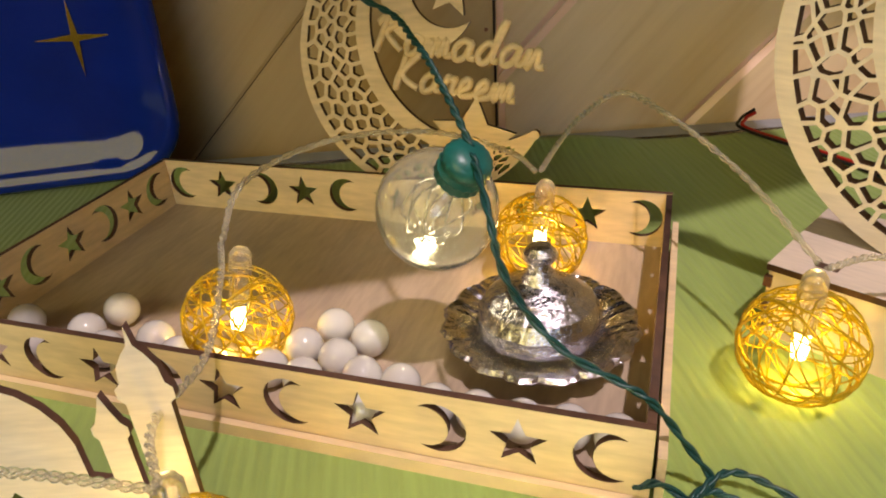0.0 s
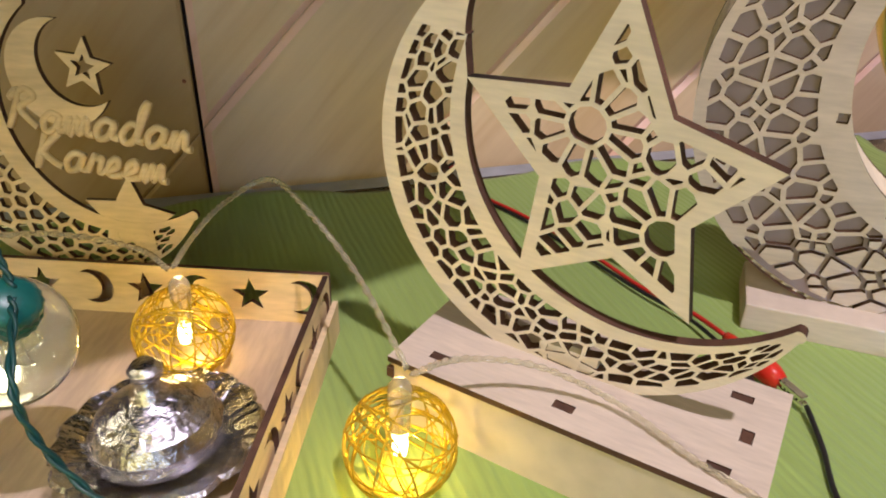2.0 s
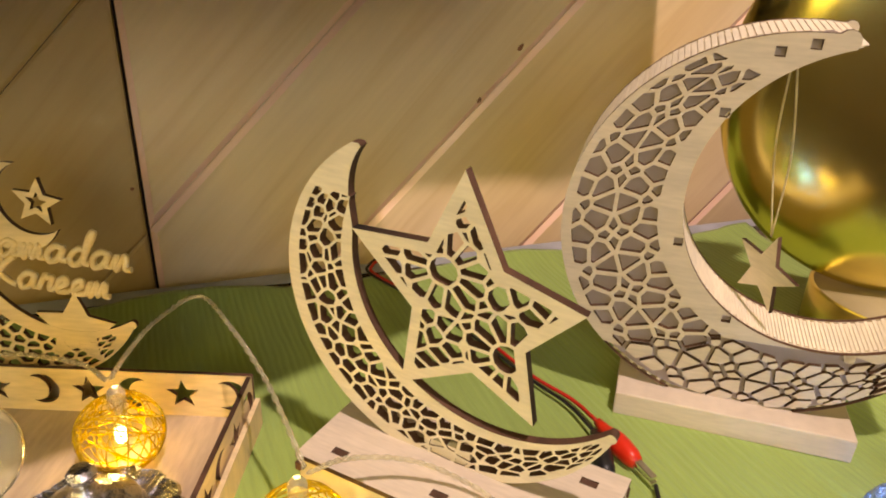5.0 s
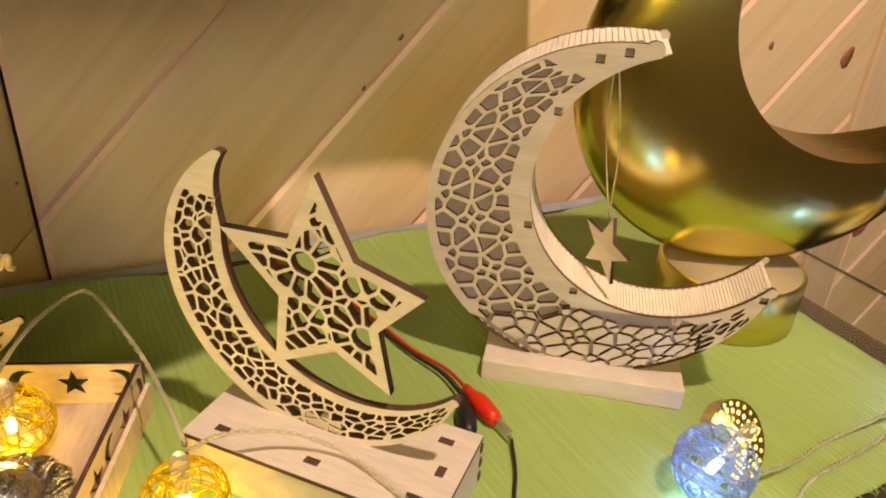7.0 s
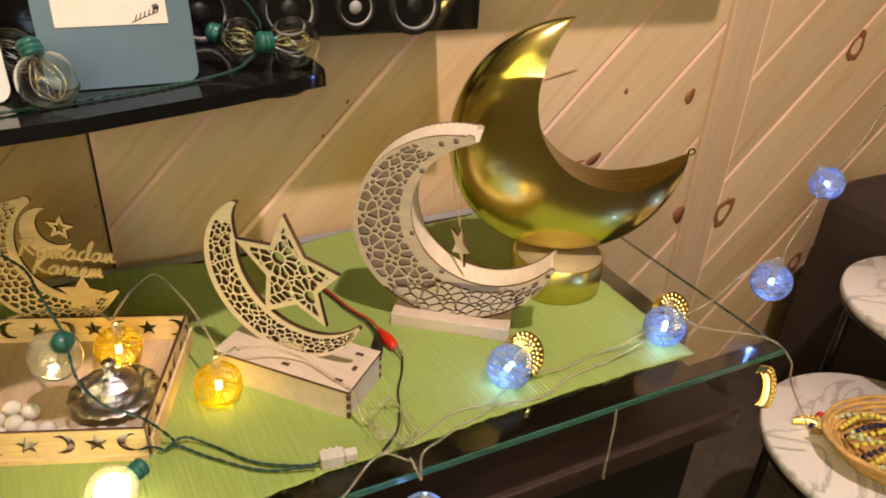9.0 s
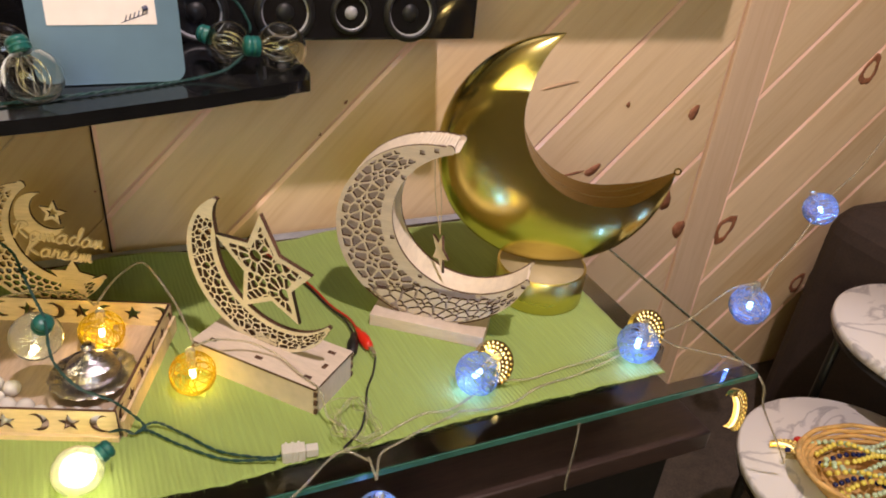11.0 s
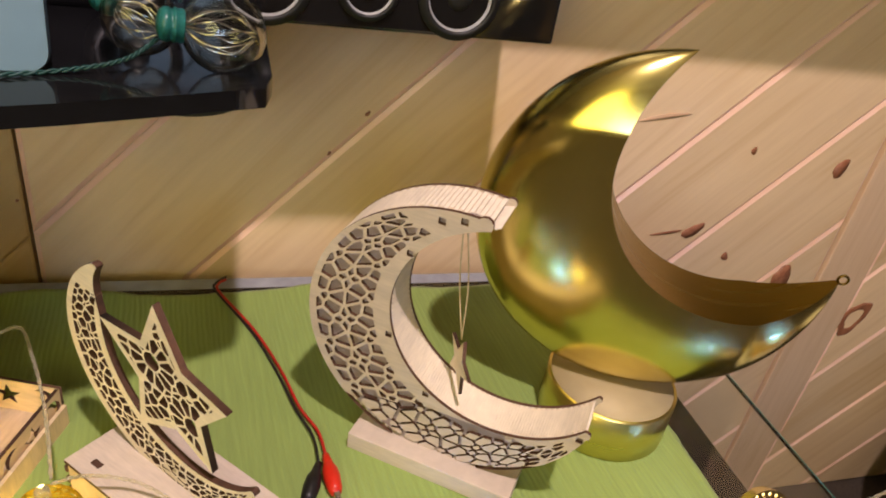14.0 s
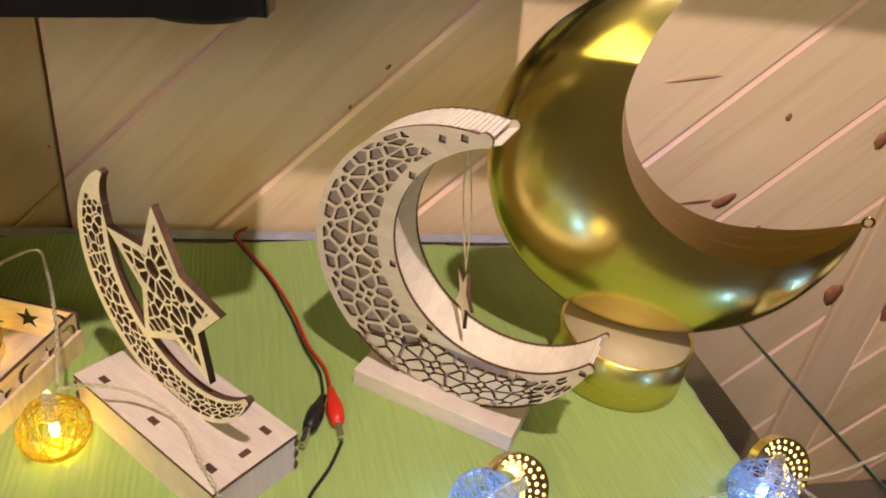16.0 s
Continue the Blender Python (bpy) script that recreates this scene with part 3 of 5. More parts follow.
def pearls():
    rng = random.Random(11)
    bm = lathe([(0.0, -1)] + [(math.cos(a), math.sin(a)) for a in (radians(-90 + 180 * k / 12) for k in range(1, 12))] + [(0, 1)], 18)
    bmesh.ops.scale(bm, vec=(0.0085,) * 3, verts=bm.verts)
    first = None
    spots = [(-0.199, -0.156), (-0.181, -0.159), (-0.155, -0.155), (-0.147, -0.138), (-0.140, -0.121), (-0.121, -0.126), (-0.129, -0.142), (-0.138, -0.157),
             (-0.114, -0.151), (-0.097, -0.152), (-0.080, -0.160), (-0.063, -0.160), (-0.046, -0.161), (-0.029, -0.160), (-0.166, -0.166), (-0.012, -0.161),
             (-0.217, -0.148), (-0.216, -0.166), (-0.235, -0.160), (-0.254, -0.150), (-0.272, -0.163), (-0.290, -0.150), (-0.250, -0.131), (-0.106, -0.168)]
    for i, (x, y) in enumerate(spots):
        m = TM @ pose(x, y, 0.0036 + 0.0084 * 1.0, rng.uniform(0, 360), rng.uniform(0, 360), 0)
        if first is None:
            first = part("pearl_bead", bm, PEARL)
            first.matrix_world = m
            tagged(first, "round white pearl bead lying in the tray", "bead", "pearl beads in the tray")
        else:
            copy_thing(first, m)


pearls()


def silver_dish():
    d = thing("silver_dish", "embossed silver sugar dish with a scalloped rim and domed lid", "dish", pose(-0.2860, -0.0170, 0.0055, 0, 0, -20) @ Matrix.Diagonal((0.83, 0.83, 0.78, 1)))
    scal = lambda a, r, h: 1 + (0.055 * abs(math.cos(8 * a)) + 0.010 * math.cos(48 * a) if r > 0.03 else 0.0)
    part("bowl", lathe([(0, 0.001), (0.022, 0.0), (0.026, 0.003), (0.036, 0.007), (0.046, 0.013), (0.049, 0.017), (0.047, 0.019),
                        (0.040, 0.0165), (0.032, 0.012), (0.020, 0.008), (0, 0.007)], 108, wob=scal, flat=True), SILVER, d, "scalloped silver bowl")
    facet = lambda a, r, h: 1 + 0.018 * abs(math.sin(6 * a + h * 60)) * (r > 0.009)
    part("lid", lathe([(0.030, 0.0150), (0.0325, 0.0165), (0.0325, 0.0190), (0.0315, 0.0250), (0.0275, 0.0325), (0.0190, 0.0395), (0.0100, 0.0450), (0.0062, 0.0510),
                       (0.0050, 0.0550), (0.0078, 0.0570), (0.0082, 0.0610), (0.0055, 0.0645), (0, 0.0655)], 48, wob=facet, flat=True),
         SILVER, d, "domed lid with a ball finial")
    return d


silver_dish()

# ---- Ramadan Kareem crescent ----


def fret_crescent(cr, u0, u1, v0, v1, step, strut, seed, jitter, girih=False):
    """Openings along a crescent: a patterned band laid along its curve."""
    rng = random.Random(seed)
    length = 0.0
    n = 200
    prev = cr.at(u0, 0.5)
    table = [(0.0, u0)]
    for i in range(1, n + 1):
        u = u0 + (u1 - u0) * i / n
        q = cr.at(u, 0.5)
        length += (q - prev).length
        table.append((length, u))
        prev = q
    holes = []
    width = max((cr.at(u, v0) - cr.at(u, v1)).length for _, u in table)
    seeds, weights = [], []
    if girih:
        # clusters of four small squares down the middle and along both rims, shield-shaped cells between them
        small, d = -0.085, 0.0058
        count = round(length / step)
        q = length / count
        for i in range(-1, count + 2):
            for cx, cy in ((i * q, 0.5 * width), ((i + 0.5) * q, 0.03 * width), ((i + 0.5) * q, 0.97 * width)):
                for dx, dy in ((d, 0), (-d, 0), (0, d), (0, -d)):
                    seeds.append((cx + dx, cy + dy))
                    weights.append(small)
            for fx, fy in ((0.5, 0.37), (0.5, 0.63), (0.0, 0.13), (0.0, 0.87), (0.27, 0.30), (-0.27, 0.30), (0.27, 0.70), (-0.27, 0.70), (0.22, 0.08), (-0.22, 0.92)):
                seeds.append(((i + fx) * q, fy * width))
                weights.append(0.0)
    else:
        rows = max(2, round(width / step))
        cols = round(length / step)
        for i in range(-1, cols + 2):
            for j in range(rows + 1):
                off = 0.5 if j % 2 else 0.0
                x, y = (i + off) / cols * length, (j + 0.5) / (rows + 1) * width
                seeds.append((x + rng.uniform(-jitter, jitter) * step, y + rng.uniform(-jitter, jitter) * step))
                weights.append(rng.choice((0.0, 0.0, -0.03, -0.06)) if jitter > 0.25 else 0.0)
    region = [(0, 0), (length, 0), (length, width), (0, width)]
    scaled = cells([(x * 40, y * 40) for x, y in seeds], [(x * 40, y * 40) for x, y in region], strut * 40, weights)

    def along(x):
        for (l0, a), (l1, b) in zip(table, table[1:]):
            if x <= l1:
                return a + (b - a) * (x - l0) / max(1e-9, l1 - l0)
        return u1

    for poly in scaled.values():
        pts = [cr.at(along(min(length, max(0, p.x / 40))), v0 + (v1 - v0) * min(1, max(0, p.y / 40 / width))) for p in poly]
        keep = [p for i, p in enumerate(pts) if (p - pts[i - 1]).length > 3e-4]
        if len(keep) >= 3 and abs(area(keep)) > strut * strut * 1.2:
            holes.append([tuple(p) for p in keep])
    return holes


STROKES = {
    "R": (1.3, ((0.1, 0), (0.35, 1.9), (0.0, 1.5), (0.6, 2.0), (1.0, 1.6), (0.45, 1.05), (0.8, 0.5), (1.25, 0.05))),
    "K": (1.2, ((0.3, 1.9), (0.15, 0), (0.2, 0.9), (0.9, 1.9), (0.3, 0.95), (0.8, 0.3), (1.2, 0.05))),
    "a": (1.0, ((0.75, 0.85), (0.4, 1.0), (0.1, 0.6), (0.25, 0.05), (0.6, 0.2), (0.78, 0.9), (0.75, 0.2), (1.05, 0.1))),
    "m": (1.1, ((0, 0.15), (0.15, 0.95), (0.2, 0.05), (0.45, 0.95), (0.55, 0.1), (0.8, 0.95), (0.88, 0.15), (1.15, 0.1))),
    "d": (1.0, ((0.75, 0.85), (0.4, 1.0), (0.1, 0.5), (0.3, 0.02), (0.65, 0.3), (0.95, 2.0), (0.75, 1.6), (0.75, 0.25), (1.05, 0.1))),
    "n": (0.85, ((0, 0.15), (0.15, 0.95), (0.2, 0.05), (0.5, 0.95), (0.62, 0.15), (0.9, 0.1))),
    "r": (0.7, ((0, 0.15), (0.2, 1.0), (0.35, 0.85), (0.55, 0.9), (0.5, 0.2), (0.75, 0.1))),
    "e": (0.75, ((0, 0.25), (0.5, 0.6), (0.4, 1.0), (0.15, 0.7), (0.25, 0.1), (0.8, 0.12))),
}


def script(text, unit, place, parent):
    """A cursive word cut from plywood, drawn with flattened strokes."""
    bm = bmesh.new()
    x = 0.0
    for ch in text:
        step, pts = STROKES[ch]
        tube(bm, spline([(place[0] + (x + px + 0.25 * py) * unit, place[1] + py * unit * 0.78 - 0.09 * x * unit, 0.0006) for px, py in pts], 7), 0.0020, 6)
        x += step
    return part("greeting_word", bm, WOOD_TAN, parent, "cursive cut plywood lettering")


def kareem_moon():
    m = upright(-0.3310, 0.1250, 0.0022, -22, 3)
    t = thing("greeting_crescent", "plywood crescent cut with a Ramadan Kareem greeting behind the tray", "ornament", m)
    cr = Crescent((0.000, 0.092), 0.076, (0.033, 0.113), 0.062)
    outs = [cr.outline(72, 0.05, 0.03)] + fret_crescent(cr, 0.10, 0.92, 0.10, 0.80, 0.0095, 0.0026, 3, 0.18)
    sheet("crescent", outs, 0.003, WOOD_TAN, BURNT, t)
    sheet("crescent_small", [[(0.006 + x, 0.130 + y) for x, y in Crescent((0, 0), 0.027, (0.012, 0.006), 0.022).outline(30)]], 0.003, WOOD_TAN, BURNT, t)
    st = star_points(0.0150, 0.45, 80, 5, (0.020, 0.134))
    sheet("star", [st, star_points(0.0065, 0.45, 80, 5, (0.020, 0.134))], 0.0032, WOOD_TAN, BURNT, t)
    script("Ramadan", 0.0134, (-0.028, 0.1010), t)
    script("Kareem", 0.0130, (-0.018, 0.0800), t)
    sheet("star_foot", [star_points(0.026, 0.5, 84, 5, (0.030, 0.052))], 0.0028, WOOD_TAN, BURNT, t)
    sheet("foot", [[(-0.03, 0.0), (0.035, 0.0), (0.030, 0.022), (-0.022, 0.022)]], 0.003, WOOD_TAN, BURNT, t)
    return t


kareem_moon()

# ---- star and crescent on its box ----


def star_box():
    b = thing("battery_box", "pale plywood box with finger-jointed edges holding the star ornament", "box", pose(-0.0814, -0.1291, 0.0016, 0, 0, 132.5))
    # local x runs along the box's long side, local y towards its back
    L, D, H, T = 0.158, 0.0715, 0.0335, 0.003
    holes = []
    for cx, cy, w, h in ((0.018, -0.012, .009, .005), (0.018, -0.058, .009, .005), (L - 0.02, -0.012, .009, .005), (L - 0.02, -0.058, .009, .005), (L / 2, -0.012, .009, .005), (0.012, -0.035, .005, .008)):
        holes.append([(cx - w / 2, cy - h / 2), (cx + w / 2, cy - h / 2), (cx + w / 2, cy + h / 2), (cx - w / 2, cy + h / 2)])
    top = sheet("lid", [[(0, 0), (0, -D), (L, -D), (L, 0)]] + holes, T, WOOD_GREY, BURNT, b)
    top.location = (0, 0, H)
    for k, (cx, cy) in enumerate(((0.018, -0.012), (0.018, -0.058), (L - 0.02, -0.012), (L - 0.02, -0.058), (L / 2, -0.012))):
        part("tenon", block((cx - .0043, cy - .0023, H - .0014), (cx + .0043, cy + .0023, H + .0009)), BURNT, b)
    part("tenon", block((0.0098, -0.0388, H - .0014), (0.0142, -0.0312, H + .0009)), BURNT, b)
    part("side", block((T, -T - .0005, 0), (L - T, -.0005, H - T / 2 - .0002)), WOOD_GREY, b)
    part("side", block((T, -D + .0005, 0), (L - T, -D + T + .0005, H - T / 2 - .0002)), WOOD_GREY, b)
    part("end", block((.0005, -D + .002, 0), (T + .0002, -.002, H - T / 2 - .0002)), WOOD_GREY, b)
    part("end", block((L - T - .0002, -D + .002, 0), (L - .0005, -.002, H - T / 2 - .0002)), WOOD_GREY, b)
    for x in (0.0012, L - 0.0012):
        for y in (-0.0012, -D + 0.0012):
            for q in range(3):
                part("finger_joint", block((x - .0016, y - .0016, .002 + q * .011), (x + .0016, y + .0016, .007 + q * .011)), BURNT, b)
    return b


star_box()


def star_moon():
    m = upright(-0.0900, -0.0603, 0.0, -48.3, -3.4)
    t = thing("star_crescent", "cream plywood crescent and star with fine fretwork on the box", "ornament", m)
    cr = Crescent((-0.0335, 0.1222), 0.0918, (-0.0067, 0.1442), 0.0772)
    outs = [cr.outline(80, 0.105, 0.030, 0.72)]
    outs += fret_crescent(cr, 0.200, 0.95, 0.17, 0.83, 0.0088, 0.0019, 5, 0.30)
    tips = [Vector(p) for p in ((-0.0235, 0.1995), (0.0336, 0.1470), (0.0145, 0.0800), (-0.0575, 0.0780), (-0.0830, 0.1585))]
    inn = [Vector(p) for p in ((-0.0043, 0.1575), (0.0081, 0.1198), (-0.0180, 0.0988), (-0.0505, 0.1248), (-0.0416, 0.1617))]
    star = []
    for a, b in zip(tips, inn):
        star += [tuple(a), tuple(b)]
    mid = sum(tips, Vector((0, 0))) / 5
    rng = random.Random(8)
    seeds, weights = [], []
    hubs = (Vector((-0.0330, 0.1490)), Vector((-0.0005, 0.1125)))
    for h, hub in enumerate(hubs):
        for ring, (rr, n) in enumerate(((0.0, 1), (0.0158, 12), (0.0222, 12), (0.0285, 18), (0.0350, 22), (0.0420, 24), (0.0490, 26), (0.0560, 30))):
            for k in range(n):
                a = 2 * math.pi * (k + 0.5 * (ring % 2)) / n
                p = hub + rr * Vector((math.cos(a), math.sin(a)))
                light = 0.0 if ring < 2 else -0.055 if ring == 2 else rng.choice((0.0, 0.0, -0.05))
                if (p - hub).length <= (p - hubs[1 - h]).length - 0.002:
                    seeds.append(((p.x + rng.uniform(-.0007, .0007)) * 40, (p.y + rng.uniform(-.0007, .0007)) * 40))
                    weights.append(light)
    corners = [Vector(p) for p in star]
    edges = list(zip(corners, corners[1:] + corners[:1]))

    def depth(p):
        """How far a point lies inside the star's outline."""
        near, inside = 1.0, False
        for a, b in edges:
            f = max(0.0, min(1.0, (p - a).dot(b - a) / (b - a).length_squared))
            near = min(near, (p - a - f * (b - a)).length)
            if (a.y > p.y) != (b.y > p.y) and p.x < a.x + (p.y - a.y) / (b.y - a.y) * (b.x - a.x):
                inside = not inside
        return near if inside else -near

    holes, whole = [], set()

    def pierce(poly):
        pts = [p / 40 for p in poly]
        keep = [p for k, p in enumerate(pts) if (p - pts[k - 1]).length > 3e-4]
        if len(keep) >= 3 and abs(area(keep)) > 3e-6:
            holes.append([tuple(p) for p in keep])

    rim, strut = 0.0056, 0.0019
    for k, poly in cells(seeds, [Vector(q) * 40 for q in ((-0.12, 0.05), (0.06, 0.05), (0.06, 0.22), (-0.12, 0.22))], strut * 40, weights).items():
        if min(depth(q / 40) for q in poly) > rim - 0.0004:
            whole.add(k)
            pierce(poly)
    for i in range(5):
        quad = [mid, inn[i - 1], tips[i], inn[i]]
        shr = quad if area(quad) > 0 else quad[::-1]
        c = sum(quad, Vector((0, 0))) / 4
        for p, q in ((inn[i - 1], tips[i]), (tips[i], inn[i]), (mid, inn[i - 1]), (mid, inn[i])):
            e = (q - p).normalized()
            nrm = Vector((e.y, -e.x))
            if (c - p).dot(nrm) > 0:
                nrm = -nrm
            shr = clip_half(shr, p - nrm * (rim if p is not mid else 0.0008), nrm)
        for k, poly in cells(seeds, [q * 40 for q in shr], strut * 40, weights).items():
            if k not in whole:
                pierce(poly)
    sheet("crescent", outs, 0.0050, WOOD_PALE, BURNT, t)
    sheet("star", [star] + holes, 0.0049, WOOD_PALE, BURNT, t, z=0.0003)
    part("foot_tab", block((-0.045, 0.034, -0.0018), (-0.018, 0.046, 0.0018)), WOOD_PALE, t)
    return t


star_moon()

# ---- crescent lantern ----


def lantern():
    m = upright(0.0745, -0.0103, 0.0, -36.2, -4)
    t = thing("crescent_lantern", "pale plywood crescent lantern with pierced lattice and ribbed sides", "lantern", m)
    cr = Crescent((0.0148, 0.1300), 0.1180, (0.0538, 0.1550), 0.0895)
    back = -0.0360
    notch = [[tuple(cr.at(u, v) + Vector(q) * 0.0026) for q in ((-1, -1), (1, -1), (1, 1), (-1, 1))]
             for u, v in ((0.075, 0.5), (0.11, 0.5), (0.22, 0.94), (0.44, 0.95), (0.6, 0.95), (0.8, 0.93), (0.955, 0.5))]
    holes = fret_crescent(cr, 0.15, 0.93, 0.09, 0.80, 0.0400, 0.0027, 2, 0.0, girih=True)
    sheet("front_plate", [cr.outline(96, 0.045, 0.03)] + holes + notch, 0.003, WOOD_GREY, BURNT, t)
    sheet("back_plate", [cr.outline(96, 0.03, 0.02)], 0.003, WOOD_GREY, BURNT, t, z=back)
    inner = Crescent((0.0148, 0.1300), 0.1165, (0.0538, 0.1550), 0.0905)
    sheet("vellum_liner", [inner.outline(80, 0.05, 0.035)], 0.0006, MAUVE, MAUVE, t, "mauve paper liner behind the lattice", z=-0.0021)
    for name, fn, sgn in (("outer_band", cr.outer, 1), ("inner_band", cr.inner, -1)):
        bm = bmesh.new()
        n = 150
        for i in range(n):
            u = 0.03 + 0.94 * i / n
            du = 0.94 / n * 0.80
            p, q = fn(u), fn(u + du)
            c = cr.c0 if sgn > 0 else cr.c1
            ip, iq = c + (p - c) * (1 - 0.011 * sgn), c + (q - c) * (1 - 0.011 * sgn)
            z0, z1 = back + 0.0016, -0.0016
            if i % 2:
                z0 += 0.002
            else:
                z1 -= 0.002
            vs = [bm.verts.new((w.x, w.y, z)) for z in (z0, z1) for w in (p, q, iq, ip)]
            for f in ((0, 1, 2, 3), (7, 6, 5, 4), (0, 4, 5, 1), (1, 5, 6, 2), (2, 6, 7, 3), (3, 7, 4, 0)):
                bm.faces.new([vs[k] for k in f])
        for i in range(120):
            u, w2 = 0.03 + 0.94 * i / 120, 0.03 + 0.94 * (i + 1) / 120
            c = cr.c0 if sgn > 0 else cr.c1
            p, q = c + (fn(u) - c) * (1 - 0.012 * sgn), c + (fn(w2) - c) * (1 - 0.012 * sgn)
            bm.faces.new([bm.verts.new((w.x, w.y, z)) for w, z in ((p, back + .0016), (q, back + .0016), (q, -.0016), (p, -.0016))])
        bmesh.ops.recalc_face_normals(bm, faces=bm.faces)
        tagged(part(name, bm, WOOD_PALE, t), "ribbed living-hinge plywood band", kind="stuff")
    base = part("base_block", block((-0.0550, 0.0, -0.032), (0.0870, 0.0165, 0.020), 0.0012), WOOD_GREY, t, "smooth solid wood block")
    base.matrix_basis = pose(0, 0, 0, -4, 0, 0) @ pose(0, 0.0016, 0)
    # hanging star
    ring = bmesh.new()
    top = Vector((0.0060, 0.2330, back / 2))
    tube(ring, [top + 0.0035 * Vector((math.cos(a), math.sin(a), 0)) for a in (2 * math.pi * k / 14 for k in range(14))], 0.0014, 6, True)
    part("eyelet", ring, WOOD_GREY, t)
    tw = bmesh.new()
    low = Vector((0.0175, 0.1275, back / 2))
    for s in (-1, 1):
        tube(tw, spline([top + Vector((0.0012 * s, -0.002, 0)), (top + low) / 2 + Vector((0.004 * s, 0, 0.002 * s)), low], 8), 0.0006, 5)
    part("twine", tw, TWINE, t)
    st = sheet("hanging_star", [star_points(0.0255, 0.42, 82)], 0.003, WOOD_PALE, BURNT, t)
    st.matrix_basis = pose(0.0195, 0.1040, back / 2, 0, -54, 0)
    return t


lantern()

# ---- gold crescent ----


def gold_crescent():
    m = upright(0.2710, 0.020, 0.0, -26)
    t = thing("gold_crescent", "large polished gold metal crescent on a round drum base", "ornament", m)
    cr = Crescent((-0.0100, 0.1985), 0.1500, (0.0520, 0.2640), 0.1130)
    n, k = 110, 22
    bm = bmesh.new()
    rows = []
    for i in range(n + 1):
        u = 0.0015 + 0.997 * i / n
        o, q = cr.outer(u), cr.inner(u)
        w = (o - q).length
        T = 0.070 * min(1.0, (w / 0.075)) ** 0.8
        row = []
        for j in range(k + 1):
            a = math.pi * j / k
            s = math.sin(a) ** 0.75
            p = q.lerp(o, s)
            row.append(bm.verts.new((p.x, p.y, T / 2 * math.cos(a))))
        rows.append(row)
    for a, b in zip(rows, rows[1:]):
        for j in range(k):
            bm.faces.new((a[j], a[j + 1], b[j + 1], b[j]))
    bmesh.ops.recalc_face_normals(bm, faces=bm.faces)
    part("shell", smooth(bm), GOLD, t)
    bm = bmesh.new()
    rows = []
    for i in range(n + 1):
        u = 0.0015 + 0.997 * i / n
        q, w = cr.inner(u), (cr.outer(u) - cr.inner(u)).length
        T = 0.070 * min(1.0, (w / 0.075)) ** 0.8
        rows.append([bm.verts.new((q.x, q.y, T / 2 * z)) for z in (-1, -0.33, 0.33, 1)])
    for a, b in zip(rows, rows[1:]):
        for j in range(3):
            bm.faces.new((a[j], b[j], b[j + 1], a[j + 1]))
    part("inner_band", smooth(bm), GOLD_DARKENED, t, "flat gold band lining the crescent")
    drum = part("drum_base", lathe([(0, 0), (0.0590, 0), (0.0600, 0.001), (0.0600, 0.046), (0.0590, 0.047), (0.0570, 0.047)], 72), GOLD_DRUM, t)
    lidp = part("drum_top", lathe([(0, 0.0462), (0.0569, 0.0462), (0.0569, 0.0468), (0, 0.0468)], 64), GOLD_SATIN, drum, "satin gold drum top")
    drum.matrix_basis = pose(-0.006, 0.0018, 0.006, -90, 0, 0)
    tip = cr.inner(0.992)
    rg = bmesh.new()
    tube(rg, [Vector((tip.x + 0.004 + 0.004 * math.cos(a), tip.y + 0.003 + 0.004 * math.sin(a), 0.0)) for a in (2 * math.pi * q / 18 for q in range(18))], 0.0011, 6, True)
    part("hanging_ring", rg, GOLD_DARKENED, t)
    return t


gold_crescent()

# ---- string lights ----


def wire_ball(r, wire, led, seed, loops=27):
    """A ball of wound wire round one LED, hanging from a clear cap; origin at the ball's centre, cap up."""
    rng = random.Random(seed)
    t = thing("wire_ball_light", "", "string light")
    bm = bmesh.new()
    for _ in range(loops):
        n = Vector((rng.gauss(0, 0.55), rng.gauss(0, 0.55), rng.gauss(0, 1))).normalized()
        s = n.orthogonal().normalized()
        u = n.cross(s)
        k = rng.uniform(-0.45, 0.45) * r
        rr = math.sqrt(r * r - k * k)
        ph = rng.uniform(0, 6.28)
        tube(bm, [n * (k + 0.05 * r * math.sin(2 * a + ph)) + rr * (math.cos(a) * s + math.sin(a) * u) for a in (2 * math.pi * q / 26 for q in range(26))],
             rng.uniform(0.0003, 0.0006), 4, True)
    tagged(part("wire_shell", bm, wire, t), kind="stuff")
    part("led", lathe([(0, -0.007), (0.0026, -0.0055), (0.0032, -0.001), (0.0028, 0.004), (0.002, 0.006), (0, 0.0065)], 14), led, t, "glowing led")
    part("cap", lathe([(0, r * 0.25), (0.0040, r * 0.27), (0.0045, r * 0.75), (0.0050, r * 0.95), (0.0046, r * 1.30), (0.003, r * 1.40), (0, r * 1.41)], 16), CLEAR_CABLE, t, "clear plastic cap")
    return t


WARM, COOL, WHITE = (1.0, 0.68, 0.14), (0.14, 0.34, 1.0), (1.0, 0.90, 0.62)
amber = wire_ball(0.0230, GOLD_WIRE, WARM_LED, 5)
tagged(amber, "amber wire ball light glowing warm, lit from within", "", "amber ball lights")
amber.matrix_world = pose(-0.1920, -0.0535, 0.0243, 0, 0, 20)
AMBER_SPOTS = [(-0.1920, -0.0535, 0.0243), (-0.2765, 0.0400, 0.0283), (-0.4150, -0.0110, 0.0283), (-0.4020, -0.1360, 0.0243)]
